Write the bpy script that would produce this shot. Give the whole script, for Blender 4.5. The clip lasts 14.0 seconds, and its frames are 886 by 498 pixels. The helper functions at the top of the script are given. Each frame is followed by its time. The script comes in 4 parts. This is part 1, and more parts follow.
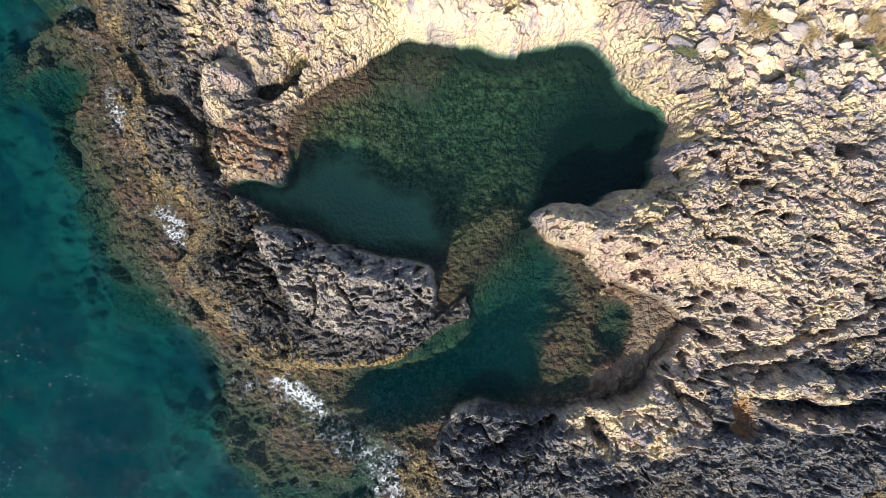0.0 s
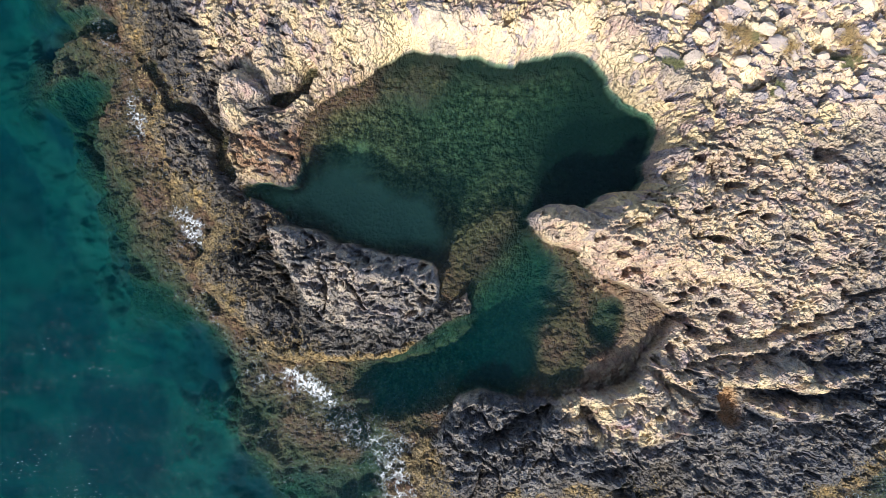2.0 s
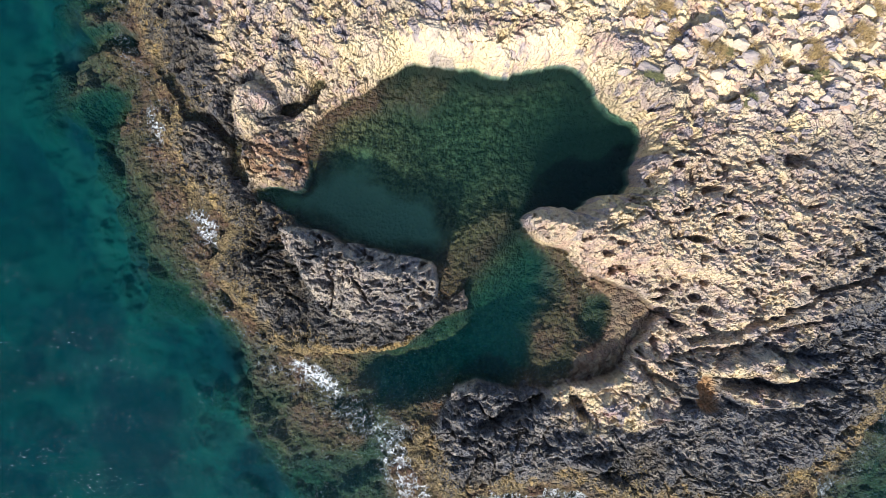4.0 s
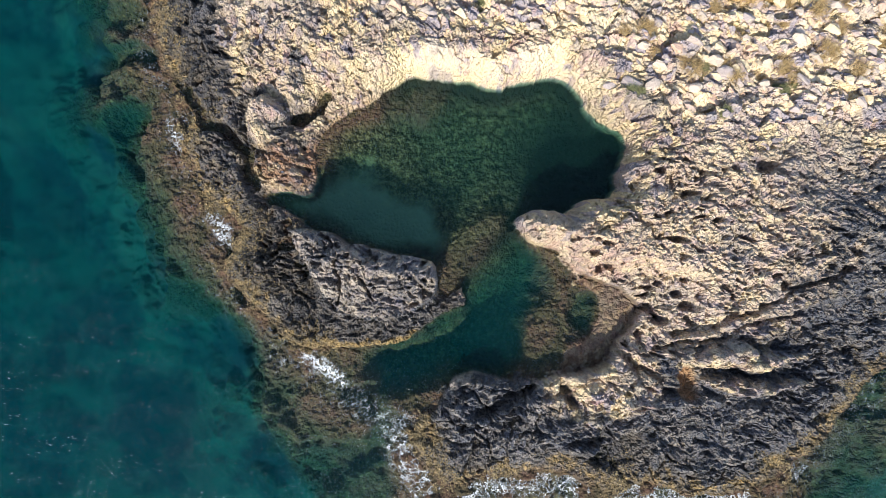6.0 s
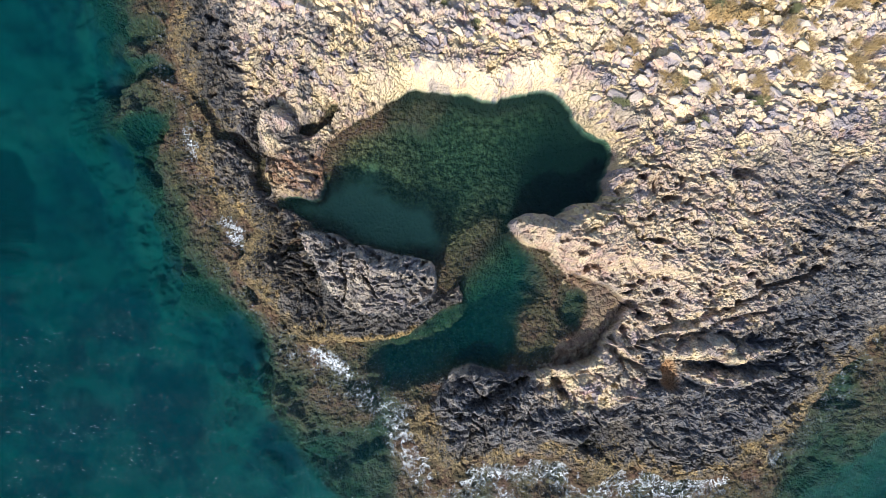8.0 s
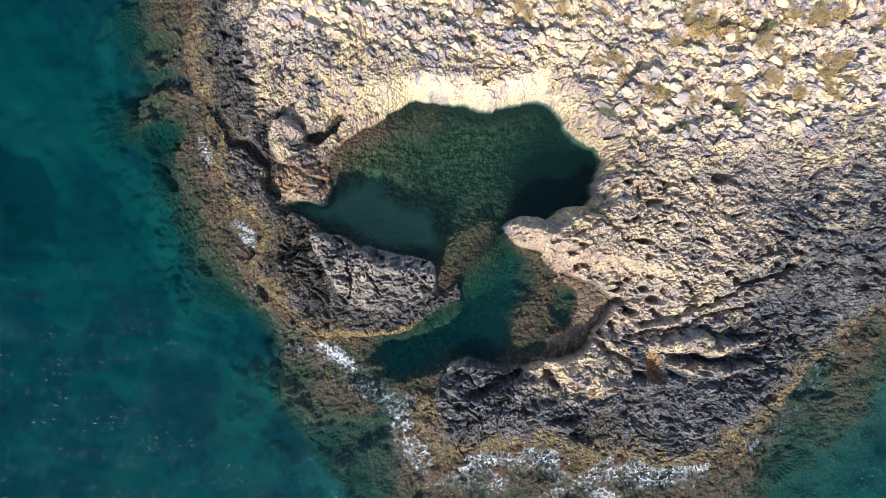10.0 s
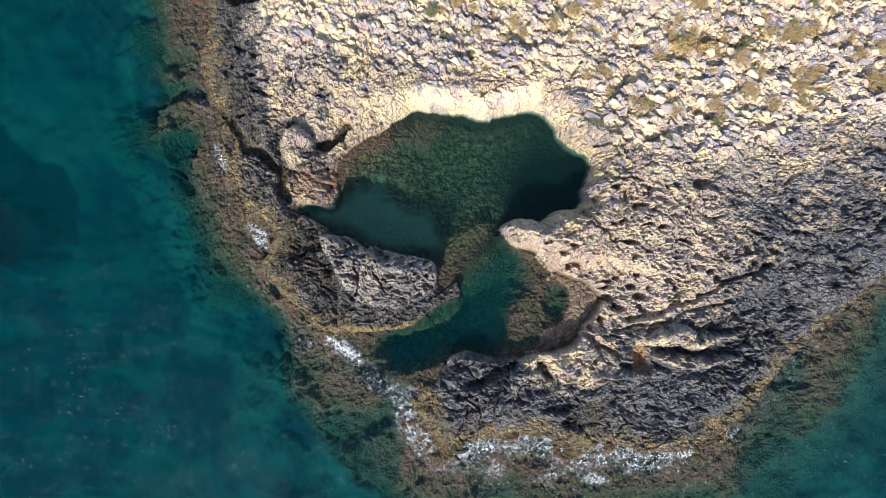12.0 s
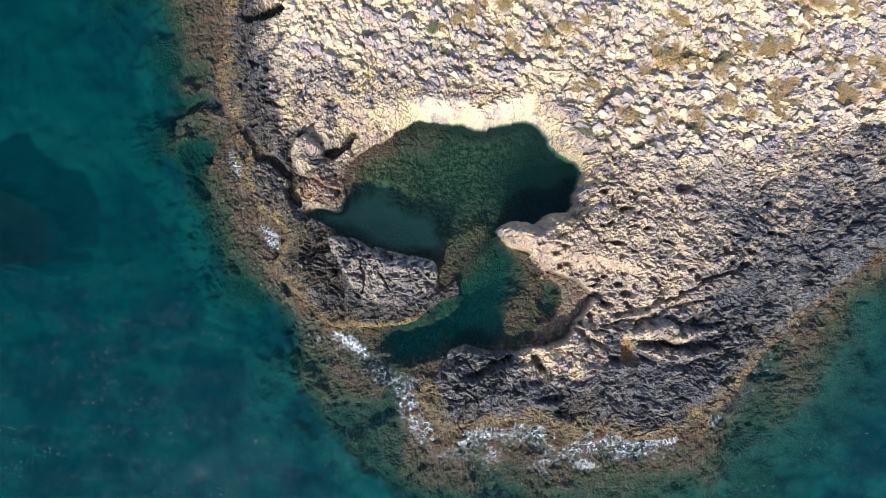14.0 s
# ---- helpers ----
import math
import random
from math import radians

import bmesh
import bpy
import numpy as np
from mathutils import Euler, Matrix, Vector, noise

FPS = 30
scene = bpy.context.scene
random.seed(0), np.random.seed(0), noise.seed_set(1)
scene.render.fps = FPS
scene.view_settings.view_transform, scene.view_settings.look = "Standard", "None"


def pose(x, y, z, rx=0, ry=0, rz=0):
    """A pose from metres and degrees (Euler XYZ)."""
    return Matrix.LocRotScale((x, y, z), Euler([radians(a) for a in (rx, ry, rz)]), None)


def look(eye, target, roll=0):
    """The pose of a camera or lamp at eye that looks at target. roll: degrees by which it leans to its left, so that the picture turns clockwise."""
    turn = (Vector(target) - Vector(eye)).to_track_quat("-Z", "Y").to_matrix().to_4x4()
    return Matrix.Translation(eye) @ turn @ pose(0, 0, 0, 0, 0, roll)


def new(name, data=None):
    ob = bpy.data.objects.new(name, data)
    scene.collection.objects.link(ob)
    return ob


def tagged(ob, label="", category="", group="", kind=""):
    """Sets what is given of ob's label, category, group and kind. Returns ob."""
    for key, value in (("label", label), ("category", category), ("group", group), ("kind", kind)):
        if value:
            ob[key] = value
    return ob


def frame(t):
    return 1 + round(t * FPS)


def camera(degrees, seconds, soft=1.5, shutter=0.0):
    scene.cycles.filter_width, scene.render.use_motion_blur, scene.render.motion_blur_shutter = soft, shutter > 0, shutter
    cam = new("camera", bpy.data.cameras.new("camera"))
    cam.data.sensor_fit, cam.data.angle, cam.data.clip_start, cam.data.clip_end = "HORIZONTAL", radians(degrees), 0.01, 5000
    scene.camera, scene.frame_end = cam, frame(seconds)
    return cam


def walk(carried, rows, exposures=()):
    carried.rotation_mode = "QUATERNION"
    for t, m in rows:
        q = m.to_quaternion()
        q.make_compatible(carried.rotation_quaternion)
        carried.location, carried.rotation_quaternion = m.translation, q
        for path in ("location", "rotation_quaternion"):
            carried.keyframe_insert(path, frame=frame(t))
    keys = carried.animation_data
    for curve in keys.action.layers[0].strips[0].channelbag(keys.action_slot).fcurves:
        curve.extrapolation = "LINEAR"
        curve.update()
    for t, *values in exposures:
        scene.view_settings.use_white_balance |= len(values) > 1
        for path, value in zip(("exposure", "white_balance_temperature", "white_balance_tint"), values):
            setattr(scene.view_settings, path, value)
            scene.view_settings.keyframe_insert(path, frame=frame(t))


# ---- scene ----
cam = camera(75.2, 14.0, soft=0.5)
METRES, EYE, TILT, LEAN, TURN = 14.0, 23.6, -90.0, 0.0, 0.0
ROWS = [
    (0.0, 0.0, 0.0, 0.0, 0.0, 0.0, -0.0),
    (0.5, -0.0029, -0.0236, -0.0035, 0.01, 0.06, 0.01),
    (1.0, -0.0063, -0.0495, -0.0061, -0.01, 0.12, 0.02),
    (1.5, -0.0075, -0.074, -0.0092, -0.0, 0.18, 0.01),
    (2.0, -0.0082, -0.1006, -0.011, -0.02, 0.24, 0.03),
    (2.5, -0.0081, -0.1286, -0.0131, -0.02, 0.29, 0.02),
    (3.0, -0.0078, -0.161, -0.0161, -0.06, 0.36, 0.04),
    (5.5, -0.0082, -0.3323, -0.0389, -0.22, 1.01, 0.13),
    (6.0, -0.0093, -0.3682, -0.0429, -0.27, 1.12, 0.17),
    (6.5, -0.0103, -0.4016, -0.0447, -0.32, 1.18, 0.17),
    (7.0, -0.01, -0.4387, -0.0477, -0.35, 1.25, 0.19),
    (7.5, -0.0101, -0.4728, -0.05, -0.37, 1.31, 0.2),
    (8.0, -0.0105, -0.5121, -0.0517, -0.41, 1.36, 0.22),
    (10.5, -0.0165, -0.6975, -0.078, -0.63, 1.97, 0.3),
    (11.0, -0.0196, -0.7382, -0.0817, -0.69, 2.05, 0.32),
    (11.5, -0.0228, -0.7765, -0.0832, -0.71, 2.06, 0.33),
    (12.0, -0.0252, -0.8196, -0.0863, -0.74, 2.1, 0.34),
    (12.5, -0.0276, -0.8597, -0.089, -0.8, 2.14, 0.37),
    (13.0, -0.0286, -0.9048, -0.0907, -0.8, 2.15, 0.38),
    (13.5, -0.0312, -0.9467, -0.0938, -0.84, 2.23, 0.4),
    (14.0, -0.0363, -0.9924, -0.1016, -0.9, 2.36, 0.41),
]
walk(cam, [(t, pose(0, 0, EYE, TILT, LEAN, TURN) @ pose(METRES * x, METRES * y, METRES * z, 90 + pitch, roll, yaw)) for t, x, y, z, yaw, pitch, roll in ROWS],
     exposures=((0.0, 0.38, 6500, 10), (7.0, 0.38, 6330, 10), (14.0, 0.38, 6130, 10)))

# ---- light ----
SUN_FROM = Vector((-0.27, -0.96, 0.80)).normalized()
world = bpy.data.worlds.new("sky")
scene.world = world
world.use_nodes = True
sky = world.node_tree.nodes.new("ShaderNodeTexSky")
sky.sky_type, sky.sun_disc = "NISHITA", False
sky.sun_elevation = math.asin(SUN_FROM.z)
sky.sun_rotation = math.atan2(SUN_FROM.x, SUN_FROM.y)
back = world.node_tree.nodes["Background"]
back.inputs["Strength"].default_value = 0.21
world.node_tree.links.new(sky.outputs["Color"], back.inputs["Color"])
sun = new("sun", bpy.data.lights.new("sun", "SUN"))
sun.data.energy, sun.data.angle, sun.data.color = 5.0, radians(0.6), (1.0, 0.935, 0.80)
sun.matrix_world = look(SUN_FROM * 200, (0, 0, 0))

# ---- plan: outlines in metres ----
LAND = [
    (-60, 3000), (-24, 120), (-16.82, 26.66), (-15.28, 21.27), (-14.5, 17.83), (-14.22, 15.17), (-14.28, 13.28),
    (-14.47, 10.69), (-14.19, 9.53), (-14.05, 8.92), (-13.45, 8.69), (-13.21, 7.9), (-12.61, 6.98),
    (-12.49, 6.4), (-12.94, 5.82), (-12.8, 4.66), (-12.38, 3.85), (-12.1, 3.04), (-11.8, 2.23), (-10.52, 1.6),
    (-10.18, 1.07), (-10.52, 0.25), (-10.94, -0.9), (-10.18, -2.29), (-8.79, -3.45), (-7.97, -4.57),
    (-7.05, -4.96), (-5.19, -6.47), (-1.95, -8.32), (-1.14, -9.02), (-1.76, -8.95), (-1.04, -10.94),
    (0.59, -11.68), (3.51, -11.18), (5.71, -11.02), (7.89, -12.13), (10.09, -11.79), (12.65, -12.29),
    (15.24, -11.85), (18.62, -9.89), (20.16, -7.9), (22.47, -5.35), (24.39, -3.9), (26.72, -1.87),
    (29.35, -0.03), (34.52, 3.69), (42.36, 7.46), (90, 40), (400, 200), (3000, 900), (3000, 3000),
]
SHELF = [
    (-70, 3000), (-32, 120), (-22.79, 26.64), (-20.11, 21.26), (-18.95, 17.82), (-18.16, 14.41), (-17.39, 11.77),
    (-18.06, 7.67), (-17.13, 5.47), (-15.86, 4.2), (-15.67, 3.04), (-14.7, 0.95), (-13.77, -0.67),
    (-11.92, -2.06), (-10.71, -3.22), (-9.88, -4.61), (-9.69, -6), (-9.23, -7.86), (-9.09, -9.48),
    (-8.12, -9.97), (-5.95, -12.68), (-3.06, -15.11), (2.36, -16.71), (7.82, -16.43), (13.32, -15.68),
    (17.74, -14.95), (20.57, -12.82), (24.2, -9.59), (26.2, -5.94), (26.84, -3.73), (29.26, -2.45),
    (34.38, 0.69), (42.18, 4.04), (95, 25), (400, 180), (3000, 870), (3000, 3000),
]
POOL = [
    (-9.05, 2.63), (-8.03, 2.86), (-6.9, 2.63), (-6.38, 3.02), (-6.26, 4.06), (-6.44, 4.74), (-5.99, 5.7),
    (-5.42, 6.33), (-4.63, 6.78), (-3.61, 7.24), (-3.04, 7.74), (-2.13, 8.28), (-1.45, 8.6), (-0.09, 8.42),
    (1.27, 8.37), (2.18, 8.01), (2.97, 7.96), (3.31, 8.24), (4.33, 8.3), (5.7, 8.6), (6.72, 7.85), (7.28, 6.83),
    (8.08, 6.1), (9.05, 5.7), (9.1, 4.56), (8.67, 3.88), (8.53, 2.75), (8.08, 2.41), (7.06, 2.41), (6.49, 2.02),
    (5.92, 1.61), (5.13, 1.88), (4.33, 1.84), (3.54, 1.27), (3.65, 0.82), (2.63, 0.02), (1.5, -0.88),
    (0.86, -2.02), (-0.2, -2.36), (-0.32, -0.93), (-1, -0.54), (-2.13, -0.34), (-3.27, 0.02), (-4.63, 0.25),
    (-5.42, 0.7), (-6.44, 0.98), (-7.31, 1.57), (-8.03, 2.11), (-8.83, 2.34),
]
COVE = [
    (3.5, 1.07), (4.31, 0.25), (5.01, 0.02), (5.93, -0.32), (6.51, -1.14), (7.33, -1.6), (8.48, -1.95),
    (9.53, -2.99), (8.99, -4.03), (8.48, -4.61), (7.97, -5.61), (7.33, -5.93), (5.82, -6.28), (4.78, -6.51),
    (4.08, -6.63), (2.69, -6.37), (1.53, -6.1), (0.6, -6.42), (0.05, -7.16), (-0.44, -8.09), (-1.02, -8.32),
    (-1.95, -9.02), (-4.27, -9.71), (-7.05, -8.32), (-6.58, -5.08), (-4.27, -4.89), (-1.95, -4.66),
    (-1.48, -4.27), (-0.09, -3.34), (1.11, -2.76), (0.88, -1.83), (1.53, -0.67), (2.46, 0.25),
]
DEEP_COVE = [
    (2.8, 0.27), (4.13, 0.02), (4.86, -1.18), (4.25, -2.88), (3.65, -3.84), (3.89, -4.81), (2.8, -6.02),
    (0.39, -6.02), (-3, -7.23), (-3.48, -5.41), (-1.55, -4.57), (0.14, -3.6), (1.23, -3), (1.16, -1.79),
]
SILL = [
    (0.37, 0.14), (1.43, 0.96), (2.36, 1.61), (2.83, 1.15), (2.36, -0.09), (1.19, -1.15), (0.37, -1.5),
]
BLOCK = [
    (-7.02, 0.87), (-5.31, 0.69), (-3.2, 0.02), (-0.98, -0.53), (-0.36, -0.98), (-0.27, -1.98), (-0.98, -2.75),
    (-2.09, -3.31), (-4.08, -3.35), (-5.31, -2.75), (-6.3, -1.09),
]
DARK = [
    (-14.39, 18.54), (-11.29, 16.3), (-11.62, 12.22), (-10.16, 9.27), (-9.72, 7.86), (-8.15, 8.31),
    (-7.48, 7.41), (-7.7, 6.52), (-7.03, 5.62), (-9.05, 4.61), (-8.6, 4.05), (-9.27, 3.16), (-6.81, 2.49),
    (-4.34, 0.47), (-0.54, -0.43), (1.03, -2.67), (0.36, -6.25), (1.93, -6.02), (4.39, -6.25), (5.96, -7.59),
    (8.2, -8.04), (10.44, -5.8), (11.33, -6.25), (12.45, -5.58), (14.24, -4.68), (16.04, -3.78), (16.93, -3.25),
    (19.96, 0.36), (24.45, 2.53), (33.89, 6.18), (33.64, 0.64), (22.29, -7.25), (14.88, -12.86), (4.1, -14.14),
    (-1.58, -12.67), (-1.56, -9.15), (-5.02, -5.58), (-7.93, -4.46), (-10.62, -0.87), (-9.94, 0.92),
    (-12.41, 3.61), (-12.41, 5.85), (-13.98, 8.53),
]
STONY = [
    (-7.72, 17.78), (-10.87, 14.91), (-9.81, 11.7), (-5.61, 11.34), (-0.71, 10.26), (6.31, 9.18), (9.45, 7.04),
    (14.01, 5.25), (23.66, 6.99), (32.7, 8.76), (33.14, 18.57),
]
KARST = [
    (8.83, 0.45), (9.68, 4.05), (11.58, 4.26), (16.46, 3.2), (24.79, 4.89), (21.81, 1.35), (17.45, -2.14),
    (12.8, -4.72), (11.58, -4.22), (9.46, -5.28), (7.34, -4.22), (8.61, -2.74), (8.4, -1.46), (6.49, -1.04),
    (5.64, 0.23),
]
SEAGRASS = [
    (-33.96, 5), (-29.96, 4.9), (-27.52, 3.55), (-25.58, 2.32), (-25.65, -0.31), (-27.03, -1.11),
    (-29.82, -0.89), (-33.79, -1.46),
]
BEACH = [
    (-4.65, 6.8), (-3.13, 7.83), (-1.5, 8.67), (0.37, 8.49), (0.37, 7.5), (-0.56, 6.22), (-1.96, 6.57),
    (-3.37, 6.22),
]
BOULDER = [
    (-9.57, 6.89), (-9.2, 7.35), (-8.48, 7.44), (-7.72, 6.83), (-7.35, 6.35), (-8.16, 6.02), (-8.48, 5.26),
    (-9.25, 4.99), (-9.57, 5.8),
]
LOW_ROCK = [
    (-0.2, -7.53), (0.13, -6.75), (0.69, -6.15), (1.69, -5.88), (2.69, -6.15), (3.91, -6.42), (5.02, -6.53),
    (5.28, -7.08), (5.91, -7.97), (5.24, -8.75), (3.91, -8.64), (2.58, -9.08), (0.8, -8.9), (-0.2, -8.3),
]
TAN_ROCK = [
    (5.47, -6.13), (6.89, -5.69), (7.65, -5.21), (8.2, -4.34), (9.07, -4.67), (10.05, -5.43), (10.21, -6.52),
    (9.83, -7.61), (8.64, -8.09), (7.55, -7.83), (6.78, -7.5), (6.24, -6.63),
]
SLAB_A = [
    (11.85, -5.46), (12.39, -4.88), (13.25, -4.54), (14.11, -4.5), (14.76, -4.88), (16.05, -4.93),
    (17.34, -4.97), (17.34, -5.36), (16.26, -5.57), (14.97, -5.92), (13.68, -5.74),
]
SLAB_B = [
    (12.18, -6.38), (12.94, -6.1), (14.24, -6.23), (15.54, -6.38), (16.85, -6.23), (17.71, -6.38),
    (17.71, -6.75), (16.41, -6.92), (14.89, -7.19), (13.59, -7.06),
]
EARTH = [
    (11.08, -5.82), (11.73, -5.65), (12.08, -6.3), (12.02, -7.07), (11.36, -7.28), (11.03, -6.74),
]
TIDE_POOL = [
    (7.3, -10.42), (8.04, -9.43), (9.32, -9.19), (10.11, -9.92), (9.66, -10.99), (8.2, -11.33),
]
EAST_POOL = [
    (18.44, -1.63), (20.11, -0.8), (22.3, -1.26), (23.54, -2.39), (21.7, -2.63), (19.52, -2.18),
]
NORTH_POOL = [
    (-12.98, 15.35), (-11.89, 15.87), (-10.25, 16.7), (-9.95, 15.95), (-10.42, 15.27), (-12.07, 14.97),
]
PINK = [
    (3.8, 0.89), (5.96, 0.24), (7.26, 0.67), (8.99, 0.24), (10.29, -0.63), (8.99, -1.71), (7.26, -1.6),
    (5.96, -0.84),
]
RUST = [
    (-9.49, 4.52), (-8.64, 5.08), (-7.51, 5.31), (-6.39, 5.31), (-5.94, 5.87), (-5.04, 6.55), (-3.69, 7.27),
    (-3.24, 7.4), (-4.14, 6.66), (-5.38, 5.87), (-5.94, 4.86), (-6.05, 3.17), (-6.84, 2.83), (-7.96, 2.99),
    (-8.98, 3.4),
]
# pool bed in the block's shadow, made smooth and lightened in colour
SCATTER_BED = [
    (-9.0, 2.1), (-6.6, 3.6), (-4.5, 4.5), (-3.1, 4.4), (-1.95, 3.1), (-0.5, 2.75), (0.45, 1.1), (0.5, -0.1), (-1.0, -0.9), (-4.3, -0.3), (-7.0, 0.8),
]
BROWN_FLAT = [
    (7.1, -1.5), (8.3, -1.75), (9.4, -1.9), (9.7, -3.1), (8.95, -4.4), (7.9, -5.8), (5.9, -5.9), (6.3, -4.95), (7.5, -4.1), (7.85, -2.8),
]
BAY_WEST = [
    (-17.13, 7.27), (-15.92, 7.47), (-15.08, 7.27), (-14.89, 6.55), (-15.68, 5.1), (-15.44, 4.08), (-16.24, 3.6),
    (-17.49, 5.29),
]
BAY_NORTH = [
    (-18.22, 12.13), (-17.98, 11.14), (-17.13, 10.29), (-15.32, 10.46), (-14.4, 9.16), (-15.56, 9.5),
    (-17.01, 9.16), (-18.46, 8.48), (-19.43, 9.69),
]
BAY_SOUTH = [
    (-5.35, -6.9), (-3.44, -6.18), (-0.57, -7.26), (-1.17, -8.57), (-2.48, -9.52), (-3.44, -10.96),
    (-6.78, -12.39), (-7.49, -10.48), (-6.78, -9.52), (-4.39, -9.76), (-3.91, -8.57),
]
BAY_EDGE = [
    (-10.95, -5.15), (-10.16, -4.91), (-9.96, -6.14), (-9.47, -6.88), (-9.34, -8.11), (-10.08, -8.23),
    (-10.58, -6.88),
]
# ---- noise and distance fields ----
F32 = np.float32


def hash2(ix, iy, seed):
    h = (ix.astype(np.int64) * 374761393 + iy.astype(np.int64) * 668265263 + seed * 974634777) & 0x7FFFFFFF
    h = ((h ^ (h >> 13)) * 1274126177) & 0x7FFFFFFF
    h = ((h ^ (h >> 16)) * 2246822519) & 0x7FFFFFFF
    return ((h >> 8) & 0xFFFF).astype(F32) / 65535.0


def value_noise(x, y, seed=0):
    ix, iy = np.floor(x), np.floor(y)
    fx, fy = (x - ix).astype(F32), (y - iy).astype(F32)
    fx, fy = fx * fx * fx * (fx * (fx * 6 - 15) + 10), fy * fy * fy * (fy * (fy * 6 - 15) + 10)
    a, b = hash2(ix, iy, seed), hash2(ix + 1, iy, seed)
    c, d = hash2(ix, iy + 1, seed), hash2(ix + 1, iy + 1, seed)
    return (a + (b - a) * fx) * (1 - fy) + (c + (d - c) * fx) * fy


def fbm(x, y, octaves=4, seed=0, gain=0.5):
    total, amp, norm = 0.0, 1.0, 0.0
    for k in range(octaves):
        c, s = math.cos(0.7 * k), math.sin(0.7 * k)
        total = total + amp * (value_noise((c * x - s * y) * 2 ** k, (s * x + c * y) * 2 ** k, seed + 17 * k) - 0.5)
        norm += amp * 0.5
        amp *= gain
    return total / norm


def ridged(x, y, octaves=3, seed=0):
    total, amp, norm = 0.0, 1.0, 0.0
    for k in range(octaves):
        c, s = math.cos(0.9 * k), math.sin(0.9 * k)
        v = value_noise((c * x - s * y) * 2 ** k, (s * x + c * y) * 2 ** k, seed + 31 * k)
        total = total + amp * (1 - np.abs(2 * v - 1))
        norm += amp
        amp *= 0.5
    return total / norm


def worley(x, y, seed=0):
    """Nearest and second nearest distance, a random number of the cell and the offset from its middle."""
    ix, iy = np.floor(x), np.floor(y)
    f1, f2 = np.full(x.shape, 9.0, F32), np.full(x.shape, 9.0, F32)
    cell, ox, oy = np.zeros(x.shape, F32), np.zeros(x.shape, F32), np.zeros(x.shape, F32)
    for a in (-1, 0, 1):
        for b in (-1, 0, 1):
            jx, jy = ix + a, iy + b
            dx = (x - jx).astype(F32) - 0.1 - 0.8 * hash2(jx, jy, seed)
            dy = (y - jy).astype(F32) - 0.1 - 0.8 * hash2(jx, jy, seed + 1)
            d = np.sqrt(dx * dx + dy * dy)
            near = d < f1
            f2 = np.where(near, f1, np.minimum(f2, d))
            f1 = np.where(near, d, f1)
            cell = np.where(near, hash2(jx, jy, seed + 2), cell)
            ox, oy = np.where(near, dx, ox), np.where(near, dy, oy)
    return f1, f2, cell, ox, oy


def step(a, b, v):
    t = np.clip((v - a) / (b - a), 0, 1)
    return t * t * (3 - 2 * t)


def rounded(outline, n=3):
    """A closed curve through the corners of an outline."""
    p, out = [Vector(q) for q in outline], []
    for i in range(len(p)):
        a, b, c, d = p[i - 1], p[i], p[(i + 1) % len(p)], p[(i + 2) % len(p)]
        for k in range(n):
            t = k / n
            curved = 0.5 * (2 * b + (c - a) * t + (2 * a - 5 * b + 4 * c - d) * t * t + (3 * b - a - 3 * c + d) * t ** 3)
            out.append(curved if (c - b).length < 12 else b.lerp(c, t))
    return np.array([tuple(q) for q in out])


def signed_distance(outline, x, y):
    """Metres from the edge of an outline: positive inside."""
    p = rounded(outline)
    q = np.roll(p, -1, axis=0)
    best, inside = np.full(x.shape, 1e9), np.zeros(x.shape, bool)
    for (ax, ay), (bx, by) in zip(p, q):
        ex, ey = bx - ax, by - ay
        t = np.clip(((x - ax) * ex + (y - ay) * ey) / (ex * ex + ey * ey + 1e-12), 0, 1)
        best = np.minimum(best, (x - ax - t * ex) ** 2 + (y - ay - t * ey) ** 2)
        if ay != by:
            inside ^= ((ay > y) != (by > y)) & (x < (y - ay) * ex / ey + ax)
    return np.where(inside, 1, -1) * np.sqrt(best)


def lookup(gx, gy, values, x, y):
    """Reads a table on the lines gx, gy between its lines."""
    i = np.clip(np.searchsorted(gx, x) - 1, 0, len(gx) - 2)
    j = np.clip(np.searchsorted(gy, y) - 1, 0, len(gy) - 2)
    u = np.clip((x - gx[i]) / (gx[i + 1] - gx[i]), 0, 1)
    v = np.clip((y - gy[j]) / (gy[j + 1] - gy[j]), 0, 1)
    return ((values[j, i] * (1 - u) + values[j, i + 1] * u) * (1 - v)
            + (values[j + 1, i] * (1 - u) + values[j + 1, i + 1] * u) * v)


def spaced(core, fine, mid, coarse, far=3000.0, grow=1.25):
    """Lines across the place: close in the middle, wider outside, out to the horizon."""
    lo, hi = core
    lines = list(np.arange(lo, hi, fine))
    for sign, start, end in ((1, hi, mid[1]), (-1, lo - coarse, mid[0])):
        v, gap = start, coarse
        side = []
        while sign * v < far:
            side.append(v)
            if sign * v > sign * end:
                gap *= grow
            v += sign * gap
        lines = lines + side if sign > 0 else side[::-1] + lines
    return np.array(lines)


